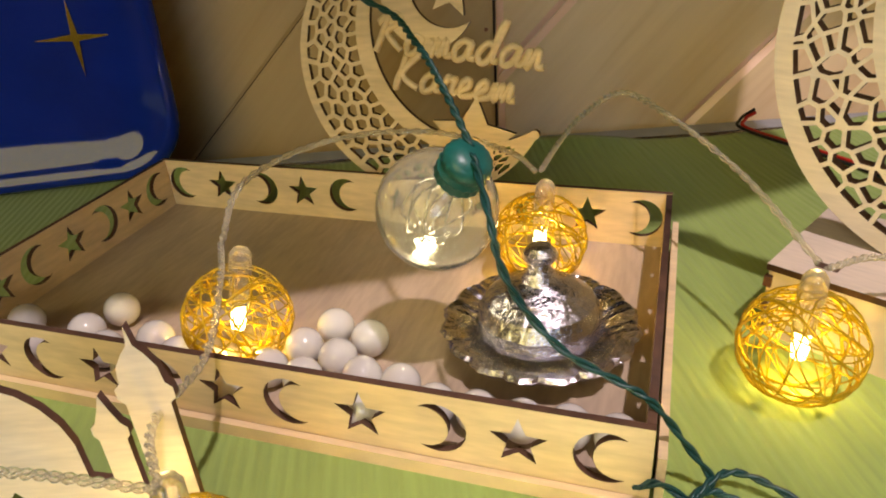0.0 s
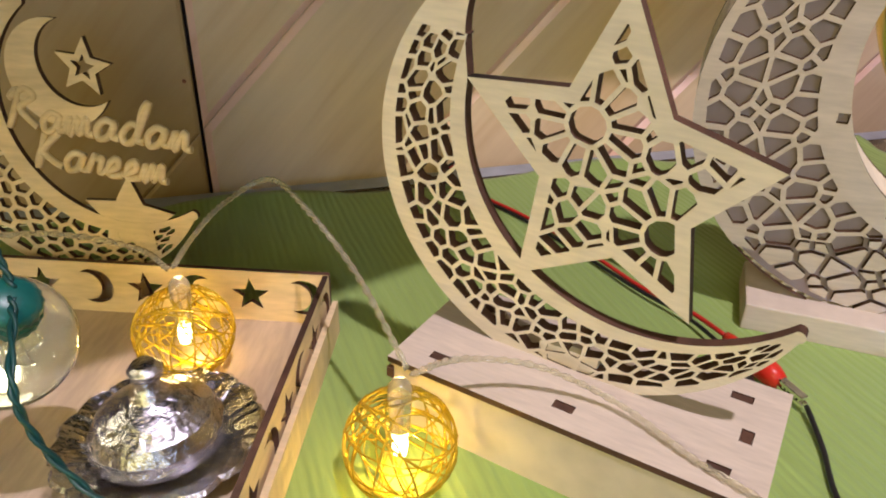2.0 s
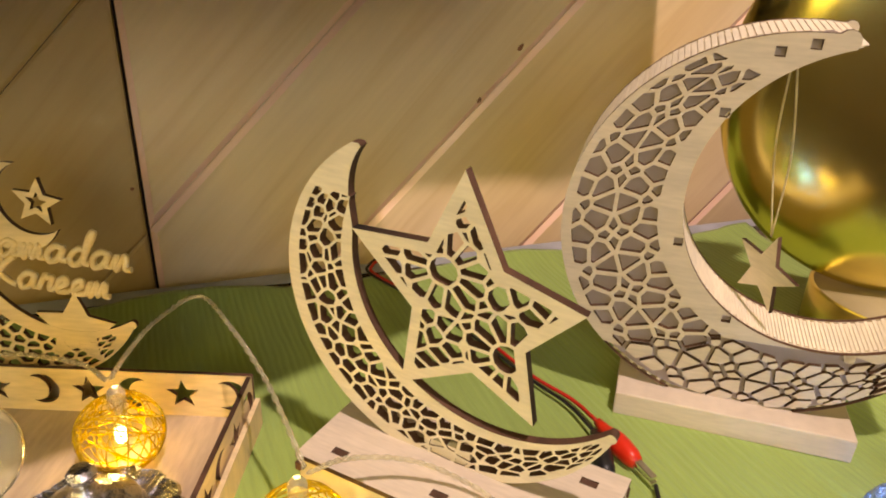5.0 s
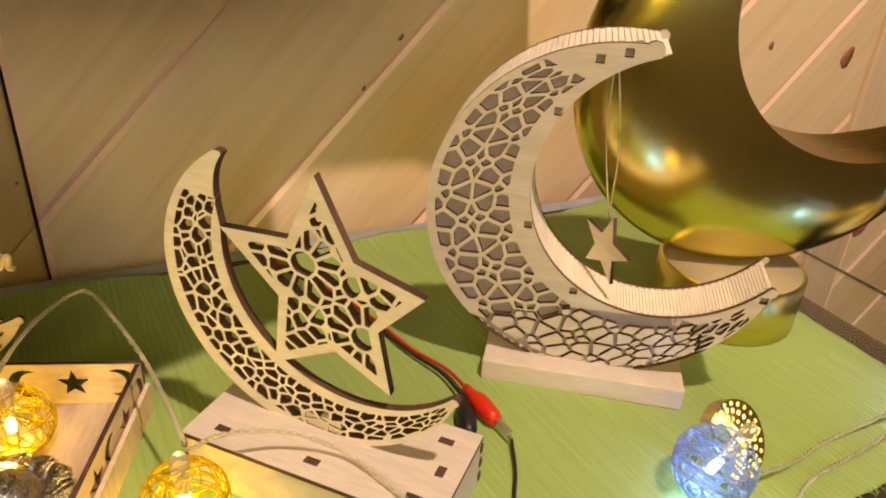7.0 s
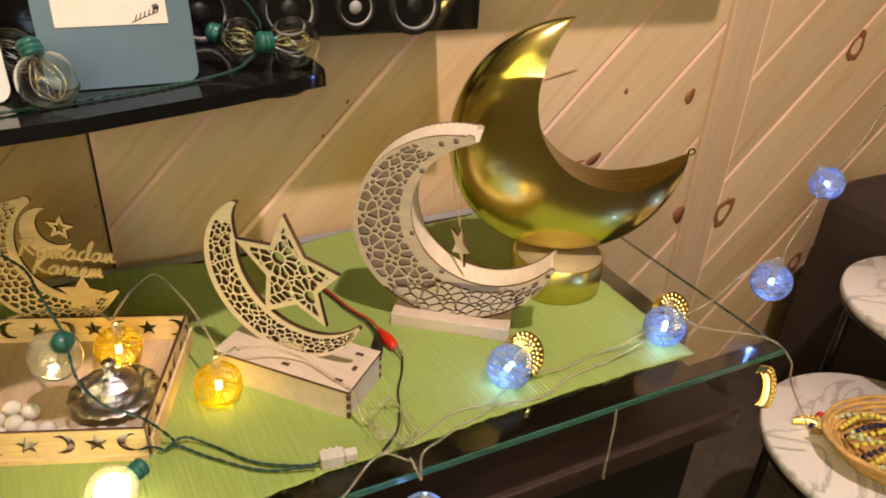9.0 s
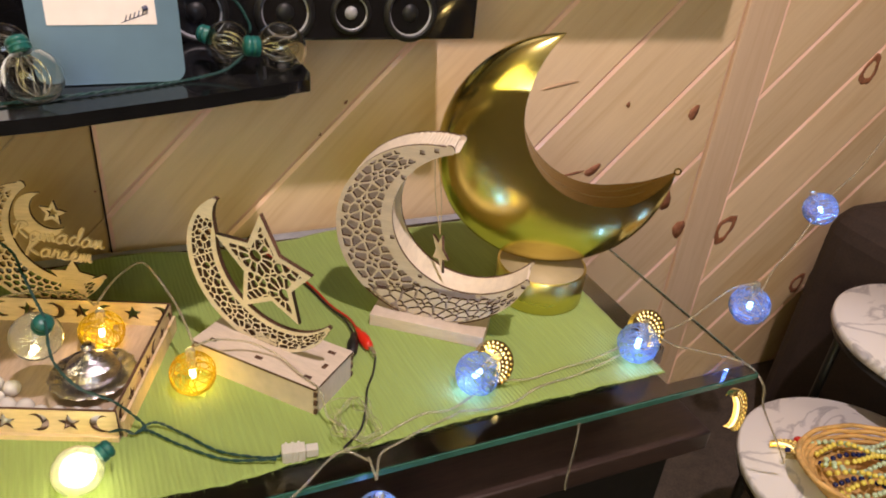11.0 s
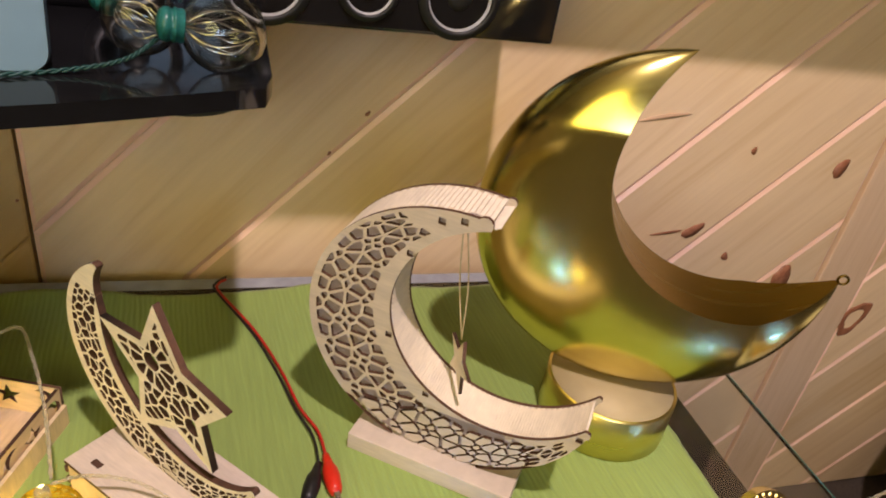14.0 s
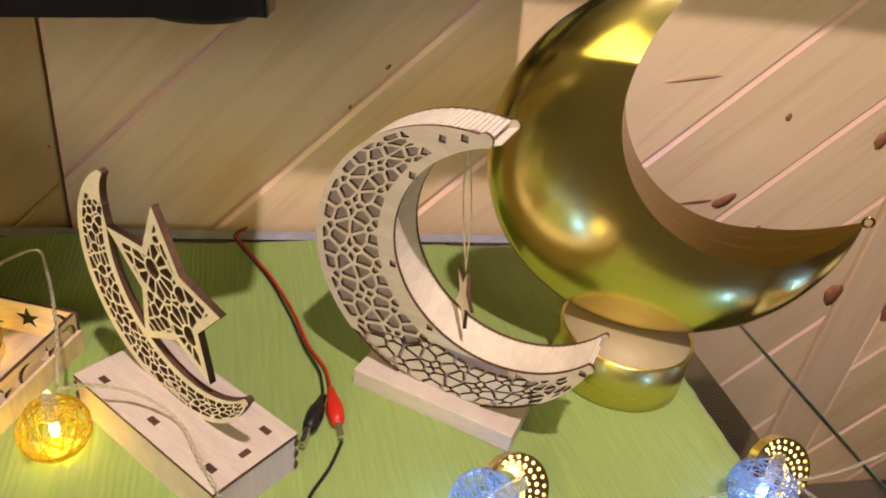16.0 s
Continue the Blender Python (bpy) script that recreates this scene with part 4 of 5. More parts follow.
for i, (x, y, z) in enumerate(AMBER_SPOTS):
    if i:
        copy_thing(amber, pose(x, y, z, 6 * i, -5, 70 * i))
    lamp("amber_led_glow", "POINT", (x, y, z - 0.0115), 0.070, WARM, 0.0025)
ice = wire_ball(0.0240, BLUE_LIT_WIRE, COOL_LED, 9, 30)
tagged(ice, "silver wire ball light glowing cool blue", "", "blue ball lights")
ICE_SPOTS = [(0.0934, -0.1432, 0.0256, 50), (0.3041, -0.1490, 0.0256, 60), (-0.0500, -0.2420, -0.0350, 0), (0.4600, -0.1580, 0.0575, 0), (0.7100, -0.0286, 0.1000, 40)]
for i, (x, y, z, tilt) in enumerate(ICE_SPOTS):
    m = pose(x, y, z, 0, tilt, 40 * i)
    if i:
        copy_thing(ice, m)
    else:
        ice.matrix_world = m
    lamp("blue_led_glow", "POINT", tuple(m @ Vector((0, 0, -0.0115))), 0.11, COOL, 0.0025)


def clear_cable(pts, name="clear_light_cable", label="clear twisted cable of the ball lights"):
    bm = twisted(bmesh.new(), pts, 0.0008, 110, 0.0008)
    return tagged(part(name, bm, CLEAR_CABLE), label, "cable", "clear cables")


a = AMBER_SPOTS
clear_cable([(a[1][0], a[1][1], 0.064), (-0.2660, 0.0482, 0.075), (-0.2512, 0.0612, 0.084), (-0.2288, 0.0769, 0.0875), (-0.2138, 0.0478, 0.083), (-0.1981, 0.0012, 0.072), (-0.1875, -0.0465, 0.056)])
clear_cable([(a[2][0], a[2][1], 0.064), (-0.4060, 0.0100, 0.082), (-0.3717, 0.0363, 0.088), (-0.3267, 0.0465, 0.085), (-0.2911, 0.0463, 0.073), (a[1][0] - 0.002, a[1][1], 0.064)])
clear_cable([(-0.1870, -0.0505, 0.056), (-0.1673, -0.0484, 0.058), (-0.1364, -0.0523, 0.052), (-0.1084, -0.0694, 0.042), (-0.0919, -0.1030, 0.0385), (-0.0774, -0.1311, 0.036), (-0.0730, -0.1442, 0.012), (-0.0590, -0.1547, 0.004), (-0.0632, -0.1713, 0.005)])
clear_cable([(a[2][0], a[2][1], 0.064), (-0.4110, -0.0319, 0.060), (-0.4071, -0.0737, 0.055), (-0.4111, -0.1110, 0.060), (a[3][0], a[3][1], 0.060)])
clear_cable([(a[3][0], a[3][1], 0.060), (-0.4349, -0.1383, 0.072), (-0.4695, -0.1357, 0.07), (-0.5189, -0.1135, 0.05), (-0.5690, -0.0842, 0.01)])
clear_cable([(-0.0680, -0.1870, 0.006), (-0.0411, -0.1836, 0.004), (-0.0046, -0.1702, 0.004), (0.0260, -0.1620, 0.004), (0.0513, -0.1669, 0.006), (0.0801, -0.1607, 0.012), (0.1170, -0.1506, 0.020)])
clear_cable([(0.1249, -0.1521, 0.016), (0.1612, -0.1471, 0.005), (0.2010, -0.1413, 0.004), (0.2477, -0.1424, 0.010), (0.2807, -0.1469, 0.024)])
clear_cable([(0.0595, -0.1712, 0.005), (0.1148, -0.1778, 0.004), (0.1636, -0.1614, 0.004), (0.2262, -0.1562, 0.006), (0.3258, -0.1509, 0.030)])
clear_cable([(0.3307, -0.1488, 0.030), (0.3623, -0.1532, 0.012), (0.3954, -0.1642, 0.004), (0.4346, -0.1979, 0.003), (0.4470, -0.2235, -0.014), (0.4645, -0.2241, -0.055), (0.5073, -0.2321, -0.120), (0.5431, -0.2333, -0.172)])
clear_cable([(0.3307, -0.1478, 0.032), (0.3742, -0.1488, 0.045), (0.4149, -0.1588, 0.088), (0.4556, -0.1600, 0.093)])
clear_cable([(0.4556, -0.1600, 0.093), (0.5014, -0.1362, 0.060), (0.5771, -0.0872, 0.050), (0.6553, -0.0529, 0.070), (0.6950, -0.0346, 0.090)])
clear_cable([(0.7300, -0.0236, 0.118), (0.7955, -0.0079, 0.15), (0.8777, 0.0245, 0.19), (1.0024, 0.0686, 0.26), (1.1890, 0.1529, 0.40)])
clear_cable([(-0.0500, -0.2320, 0.006), (-0.0508, -0.2111, 0.012), (-0.0508, -0.2061, 0.006), (-0.0680, -0.1890, 0.006), (-0.0858, -0.1951, 0.006), (-0.1178, -0.2208, 0.006), (-0.1595, -0.2323, -0.02), (-0.1909, -0.2316, -0.08)])
clear_cable([(-0.0500, -0.2320, 0.006), (-0.0387, -0.2095, 0.013), (-0.0141, -0.1959, 0.008), (0.0123, -0.1843, 0.005), (0.0386, -0.1772, 0.004), (0.0581, -0.1735, 0.005)])
tangle = bmesh.new()
rng = random.Random(21)
for q in range(5):
    c = Vector((-0.050, -0.158, 0.012))
    pts = []
    for k in range(10):
        an = 2 * math.pi * k / 9 + q
        pts.append(c + Vector((0.020 * math.cos(an) + rng.uniform(-.008, .008), 0.026 * math.sin(an) + rng.uniform(-.008, .008), 0.012 * abs(math.sin(an * 1.3 + q)) - 0.008 + rng.uniform(0, .004))))
    tube(tangle, spline(pts, 6), 0.0005, 5)
tagged(part("cable_tangle", tangle, CLEAR_CABLE), "loose tangle of thin clear cable beside the box", "cable")


def charm(m, label):
    """A crescent charm of pierced gold sheet."""
    t = thing("crescent_charm", label, "charm", m, "gold crescent charms")
    cr = Crescent((0, 0), 0.025, (0.0125, 0.003), 0.0185)
    holes = []
    for i in range(12):
        for v, s in ((0.2, 0.0015), (0.5, 0.0017), (0.8, 0.0013)):
            c = cr.at(0.15 + 0.70 * (i + (0.5 if v == 0.5 else 0)) / 12, v)
            holes.append([(c.x + s * math.cos(q), c.y + s * math.sin(q)) for q in (2 * math.pi * k / 8 for k in range(8))])
    for z in (0.004, -0.004):
        mesh_part("face", plate("face", [cr.outline(40)] + holes, 0.0008), GOLD_LEAF, t).location.z = z
    mesh_part("glow_core", plate("glow_core", [Crescent((0, 0), 0.0235, (0.0120, 0.003), 0.0195).outline(30)], 0.001), CHARM_LED, t, "warm light inside")
    bm = bmesh.new()
    n = 36
    ring = [bm.verts.new((p[0], p[1], z)) for z in (-0.004, 0.004) for p in (tuple(cr.outer(0.02 + 0.96 * i / n)) for i in range(n + 1))]
    for i in range(n):
        bm.faces.new((ring[i], ring[i + 1], ring[n + 2 + i], ring[n + 1 + i]))
    part("rim", smooth(bm), GOLD_LEAF, t)
    return t


charm(pose(0.1170, -0.1330, 0.0275, 55, 0, 10) @ pose(0, 0, 0, 0, 0, 180), "pierced gold crescent charm beside a blue ball light")
charm(pose(0.3260, -0.1340, 0.0300, 60, 0, 0) @ pose(0, 0, 0, 0, 0, 200), "pierced gold crescent charm beside a blue ball light")
charm(pose(0.4000, -0.2320, -0.0330, 70, 0, 20) @ pose(0, 0, 0, 0, 0, 150), "pierced gold crescent charm hanging off the glass edge")
charm(pose(0.5860, -0.2040, -0.1850, 20, 10, 150), "pierced gold crescent charm lying on the marble table")
lamp("charm_glow", "POINT", (0.124, -0.142, 0.045), 0.015, (1.0, 0.75, 0.3), 0.004)
hang = bmesh.new()
twisted(hang, [(0.1780, -0.2240, 0.002), (0.1800, -0.2240, -0.03), (0.1790, -0.2245, -0.085), (0.1810, -0.2240, -0.10)], 0.0009, 90, 0.0008)
tagged(part("hanging_cable", hang, CLEAR_CABLE), "clear cable end hanging over the glass edge", "cable")


def globe_bulb(r, glass):
    """A clear globe bulb in a ribbed green socket; origin at the globe's centre, socket along +z."""
    t = thing("globe_bulb", "", "light bulb")
    prof = [(0, -r)]
    for k in range(1, 20):
        an = radians(-90 + 158 * k / 19)
        prof.append((r * math.cos(an), r * math.sin(an)))
    prof.append((r * 0.36, r * 1.02))
    inner = [(max(0.0, q - 0.0009) if q > 0.001 else 0, h + (0.0009 if h < 0 else -0.0005)) for q, h in reversed(prof)]
    part("globe", lathe(prof + inner, 32), glass, t, "clear glass globe")
    spokes = bmesh.new()
    rng = random.Random(3)
    for k in range(9):
        an = 2 * math.pi * k / 9
        tube(spokes, spline([(0.002 * math.cos(an), 0.002 * math.sin(an), r * 0.9), (r * 0.45 * math.cos(an), r * 0.45 * math.sin(an), r * 0.35),
                             (r * 0.5 * math.cos(an + .4), r * 0.5 * math.sin(an + .4), -r * 0.3), (r * 0.12 * math.cos(an), r * 0.12 * math.sin(an), -r * 0.72)], 5), 0.0006, 4)
    part("filament", spokes, STEEL, t, "fine silver filament wires")
    rib = lambda a, q, h: 1 + 0.03 * math.cos(18 * a)
    part("socket", lathe([(0, r * 0.88), (r * 0.36, r * 0.90), (r * 0.39, r * 0.95), (r * 0.37, r * 1.08), (r * 0.40, r * 1.10), (r * 0.40, r * 1.14), (r * 0.36, r * 1.16), (r * 0.36, r * 1.24), (r * 0.39, r * 1.26), (r * 0.38, r * 1.38), (r * 0.30, r * 1.47), (r * 0.15, r * 1.52), (0, r * 1.53)], 36, wob=rib), GREEN_PLASTIC, t, "ribbed dark green socket")
    return t


bulb = globe_bulb(0.0275, LIT_HAZE)
spare = globe_bulb(0.0275, CLEAR)
tagged(bulb, "clear globe bulb in a green socket hung above the tray", "", "clear globe bulbs")
bulb.matrix_world = pose(-0.3265, -0.0245, 0.0790, 30, 25, 0) @ Matrix.Scale(0.86, 4)
shelf_bulbs = [(-0.0750, 0.0310, 0.3350, 84, -82), (-0.1220, 0.0450, 0.3360, 78, -128), (-0.2815, -0.0450, 0.3350, 35, -150), (-0.3060, 0.0300, 0.3370, 62, -110)]
for k, (x, y, z, rx, rz) in enumerate(shelf_bulbs):
    m = pose(x, y, z, rx, 0, rz) @ Matrix.Scale(0.89, 4)
    if k:
        copy_thing(spare, m)
    else:
        spare.matrix_world = m
        tagged(spare, "unlit clear globe bulb with green socket on the black shelf", "", "clear globe bulbs")
lit = copy_thing(bulb, pose(-0.2957, -0.1600, 0.0275, 78, 0, 118) @ Matrix.Scale(0.9, 4))
tagged(lit, "glowing globe bulb in a green socket lying on the runner")
glow = lathe([(0, -0.018)] + [(0.018 * math.cos(radians(q)), 0.018 * math.sin(radians(q))) for q in range(-75, 90, 15)] + [(0, 0.018)], 20)
g = part("lit_core", glow, WHITE_LED, lit, "bright glowing core")
lamp("bulb_glow", "POINT", (-0.2957, -0.160, 0.031), 0.03, WHITE, 0.02)
led2 = part("led_disc", lathe([(0, -0.003), (0.0042, -0.0025), (0.0042, 0.001), (0, 0.0015)], 16), WHITE_LED, bulb, "lit led")
led2.location = (0.004, -0.004, -0.0235)
lamp("tray_bulb_glow", "POINT", (-0.334, -0.018, 0.057), 0.03, WHITE, 0.006)


def green_cable(pts, label="dark green twisted light cable"):
    bm = twisted(bmesh.new(), pts, 0.00085, 55, 0.00075)
    return tagged(part("green_light_cable", bm, GREEN_CABLE), label, "cable", "green cables")


top = bulb.matrix_world @ Vector((0, 0, 0.0415))
green_cable([(-0.470, 0.130, 0.170), (-0.400, 0.100, 0.156), (-0.3452, 0.0421, 0.143), (-0.3305, 0.0022, 0.136), (-0.3222, -0.0212, 0.126), tuple(top + Vector((0.000, 0.003, 0.001)))])
green_cable([tuple(top), tuple(top + Vector((0.001, -0.008, -0.004))), (-0.3106, -0.0704, 0.095), (-0.3083, -0.0758, 0.082), (-0.3011, -0.0808, 0.068), (-0.2895, -0.0881, 0.056), (-0.2733, -0.0920, 0.046), (-0.2629, -0.0960, 0.0395), (-0.2500, -0.0960, 0.020), (-0.2420, -0.1000, 0.007), (-0.2520, -0.1060, 0.006)])
green_cable([(-0.2520, -0.1060, 0.006), (-0.2333, -0.0988, 0.009), (-0.2102, -0.1166, 0.005), (-0.1798, -0.1513, 0.005), (-0.1421, -0.1732, 0.006), (-0.1241, -0.1790, 0.009)])
green_cable([(-0.2520, -0.1060, 0.006), (-0.2399, -0.1048, 0.006), (-0.2146, -0.1303, 0.005), (-0.1752, -0.1640, 0.005), (-0.1314, -0.1811, 0.008)])
green_cable([(-0.2520, -0.1060, 0.006), (-0.2609, -0.1036, 0.012), (-0.2715, -0.1116, 0.020)])
green_cable([(-0.50, -0.075, 0.3120), (-0.38, -0.055, 0.3120), (-0.30, -0.035, 0.3120), (-0.22, -0.010, 0.3120), (-0.165, 0.012, 0.3120), (-0.130, 0.020, 0.318), (-0.110, 0.030, 0.330)], "dark green light cable lying on the shelf")
green_cable([(-0.28, 0.14, 0.375), (-0.16, 0.135, 0.378), (-0.11, 0.115, 0.366), (-0.098, 0.080, 0.350), (-0.10, 0.055, 0.345)], "dark green light cable hung over the speaker")


def connector():
    t = thing("cable_connector", "white ribbed plastic connector joining the cables", "connector", pose(-0.1100, -0.1790, 0.0090, 0, 0, -8))
    part("body", block((-0.016, -0.0065, -0.007), (0.006, 0.0065, 0.0065), 0.0015), WHITE_PLASTIC, t)
    part("neck", block((0.0065, -0.0045, -0.005), (0.018, 0.0045, 0.0045), 0.001), WHITE_PLASTIC, t)
    for k in range(3):
        part("rib", block((-0.013 + k * .006, -0.0072, -0.0072), (-0.0105 + k * .006, 0.0072, 0.0072), 0.0005), WHITE_PLASTIC, t)


connector()


def crocodile_clip(m, sleeve, label):
    t = thing("crocodile_clip", label, "clip", m, "crocodile clips")
    part("sleeve", lathe([(0, 0), (0.0028, 0.0005), (0.0036, 0.006), (0.0040, 0.010), (0.0062, 0.016), (0.0068, 0.024), (0.0060, 0.034), (0.0042, 0.039), (0, 0.0395)], 16), sleeve, t)
    jaw = block((-0.0022, -0.0028, 0.0385), (0.0022, -0.0006, 0.055), 0.0005)
    block((-0.0022, 0.0006, 0.0385), (0.0022, 0.0028, 0.054), 0.0005, bm=jaw)
    for q in range(5):
        block((-0.002, -0.0008, 0.042 + q * .0025), (0.002, 0.0006, 0.0432 + q * .0025), bm=jaw)
    part("jaw", jaw, STEEL, t, "toothed steel jaw")
    return t


def aim(a, b):
    d = Vector(b) - Vector(a)
    return Matrix.Translation(a) @ d.to_track_quat("Z", "Y").to_matrix().to_4x4()


crocodile_clip(aim((-0.0010, -0.0060, 0.0085), (0.0045, -0.0600, 0.0070)), RED, "red vinyl crocodile clip lying on the runner")
crocodile_clip(aim((-0.0070, -0.0130, 0.0075), (-0.0250, -0.0640, 0.0075)), BLACK_SATIN, "black crocodile clip beside the box")


def plain_cable(name, pts, r, material, label):
    return tagged(part(name, tube(bmesh.new(), spline(pts, 8), r, 7), material), label, "cable")


plain_cable("red_lead", [(-0.0780, 0.2420, 0.014), (-0.0860, 0.2400, 0.0100), (-0.0850, 0.2320, 0.0045), (-0.0520, 0.1660, 0.0045), (-0.0300, 0.1040, 0.0050), (-0.0170, 0.0540, 0.0050), (-0.0040, 0.0220, 0.0060), (-0.0010, -0.0060, 0.0085)], 0.0014, RED_CABLE, "thin red test lead on the runner")
plain_cable("black_lead", [(-0.0780, 0.2440, 0.016), (-0.0890, 0.2420, 0.0095), (-0.0880, 0.2330, 0.0040), (-0.0545, 0.1640, 0.0036), (-0.0330, 0.1010, 0.0036), (-0.0205, 0.0520, 0.0050), (-0.0090, 0.0180, 0.0060), (-0.0070, -0.0130, 0.0075)], 0.0012, BLACK_CABLE, "thin black test lead on the runner")
plain_cable("clip_lead", [(0.0045, -0.0620, 0.0060), (-0.0060, -0.0850, 0.0040), (-0.0200, -0.1080, 0.0040), (-0.0300, -0.1350, 0.0040), (-0.0450, -0.1650, 0.0050), (-0.0680, -0.1850, 0.0060)], 0.0013, BLACK_CABLE, "thin dark lead along the box")

# ---- mosque cut-out ----


def mosque():
    t = thing("mosque_cutout", "pale plywood mosque silhouette standing before the tray", "ornament", upright(-0.5150, -0.1010, 0.0016, -2) @ Matrix.Scale(0.93, 4))
    outs = [[(0, 0), (0.1165, 0), (0.1165, 0.066), (0.1185, 0.068), (0.1185, 0.072), (0.1165, 0.074), (0.1158, 0.080), (0.1130, 0.085), (0.1105, 0.088), (0.1095, 0.095), (0.1085, 0.088), (0.1060, 0.085),
             (0.1032, 0.080), (0.1025, 0.074), (0.1005, 0.072), (0.1005, 0.068), (0.1025, 0.066), (0.1025, 0.030), (0.0990, 0.027), (0.0990, 0.052), (0.1004, 0.054), (0.1004, 0.057), (0.0985, 0.059), (0.0965, 0.064), (0.0945, 0.070),
             (0.0925, 0.064), (0.0905, 0.059), (0.0886, 0.057), (0.0886, 0.054), (0.0900, 0.052), (0.0900, 0.034), (0.082, 0.036)]
            + [(0.055 + 0.027 * math.cos(radians(q)), 0.046 + 0.030 * math.sin(radians(q)) + (0.012 if q == 90 else 0)) for q in range(10, 180, 16)]
            + [(0.026, 0.040), (0.018, 0.060), (0.013, 0.076), (0.008, 0.060), (0.004, 0.040), (0, 0.04)]]
    door = [(0.048, 0.006), (0.062, 0.006), (0.062, 0.022), (0.055, 0.031), (0.048, 0.022)]
    win = [[(x, 0.010), (x + 0.006, 0.010), (x + 0.006, 0.020), (x + 0.003, 0.025), (x, 0.020)] for x in (0.032, 0.074, 0.1065)]
    sheet("silhouette", outs + [door] + win, 0.003, WOOD_PALE, BURNT, t)
    part("foot", block((0.01, 0.0, -0.018), (0.10, 0.004, -0.0016)), WOOD_PALE, t)


mosque()

# ---- cobalt plate leaning on the wall ----


def blue_plate():
    t = thing("cobalt_platter", "glossy cobalt blue platter with a gold star against the wall", "platter", upright(-0.6410, 0.2180, 0.0035, 8, 4))
    bm = bmesh.new()
    w, h, r = 0.135, 0.245, 0.045
    rings = []
    for off, z in ((0.0, 0.008), (0.004, 0.0125), (0.008, 0.0122), (0.013, 0.0082), (0.020, 0.0046), (0.029, 0.0020), (0.040, 0.0006), (0.052, 0.0), (0.09, 0.0)):
        ring = []
        for cx, cy, a0 in ((w - r, r, -90), (w - r, h - r, 0), (-w + r, h - r, 90), (-w + r, r, 180)):
            for k in range(9):
                an = radians(a0 + 90 * k / 8)
                rr = max(0.004, r - off * 0.6)
                ex = max(0, off - (r - rr))
                x, y = cx + rr * math.cos(an), cy + rr * math.sin(an)
                x -= math.copysign(min(ex, abs(x) * 0.9), x)
                y += ex if y < h / 2 else -ex
                ring.append(bm.verts.new((x, y, z)))
        rings.append(ring)
    for a, b in zip(rings, rings[1:]):
        for k in range(len(a)):
            bm.faces.new((a[k], a[(k + 1) % len(a)], b[(k + 1) % len(b)], b[k]))
    bm.faces.new(rings[-1])
    backr = [bm.verts.new((v.co.x * 0.97, h / 2 + (v.co.y - h / 2) * 0.97, -0.005)) for v in rings[0]]
    for k in range(len(backr)):
        k2 = (k + 1) % len(backr)
        bm.faces.new((rings[0][k2], rings[0][k], backr[k], backr[k2]))
    bm.faces.new(backr[::-1])
    bmesh.ops.recalc_face_normals(bm, faces=bm.faces)
    part("dish", smooth(bm), BLUE_GLAZE, t)
    st = mesh_part("gold_star", plate("gold_star", [star_points(0.027, 0.12, 90, 4, (0.078, 0.102))], 0.0006), GOLD_DARKENED, t, "thin gold painted star")
    st.location.z = 0.0009


blue_plate()

# ---- shelf, speaker and cards above ----
shelf = thing("black_shelf", "glossy black shelf fixed above the cabinet", "shelf", pose(-0.0520, 0.0080, 0.3040, 0, 0, 0))


def shelf_parts():
    o = [(0, 0), (0.005, 0.022), (0.005, 0.280), (-0.62, 0.280), (-0.62, -0.115), (-0.50, -0.110), (-0.36, -0.098), (-0.22, -0.074), (-0.10, -0.037), (-0.03, -0.011)]
    me = plate("top", [o], 0.012)
    mesh_part("top", me, BLACK, shelf)
    part("lip", block((-0.05, 0.02, -0.012), (0.001, 0.20, -0.0062), 0.002), BLACK_SATIN, shelf)
    foot = part("bracket", lathe([(0, -0.016), (0.034, -0.014), (0.036, -0.0065), (0, -0.0062)], 28), BLACK_SATIN, shelf)
    foot.location = (-0.045, 0.035, 0.0)


shelf_parts()


def speaker():
    t = thing("centre_speaker", "glossy black long speaker with grey round drivers", "speaker")
    part("cabinet", block((-0.52, 0.156, 0.3102), (0.195, 0.280, 0.3850), 0.003), BLACK, t)
    for x, r in ((-0.0450, 0.0325), (0.0320, 0.0235), (0.1060, 0.0325), (-0.36, 0.0325), (-0.14, 0.0325)):
        d = part("driver", lathe([(r * 0.84, 0.0008), (r * 0.80, 0.0004), (r * 0.5, -0.005), (r * 0.36, -0.006)], 40), CONE, t, "grey speaker cone")
        d.matrix_basis = pose(x, 0.1558, 0.3420, 90, 0, 0)
        part("surround", lathe([(r * 1.06, 0), (r * 1.04, 0.0024), (r * 0.96, 0.0030), (r * 0.92, 0.0046), (r * 0.84, 0.0048), (r * 0.82, 0.0024)], 36), RUBBER, d, "black rubber surround")
        part("dust_cap", lathe([(r * 0.37, -0.006), (r * 0.36, -0.001), (r * 0.2, 0.003), (0, 0.004)], 24), RUBBER if r > 0.03 else CONE, d)


speaker()


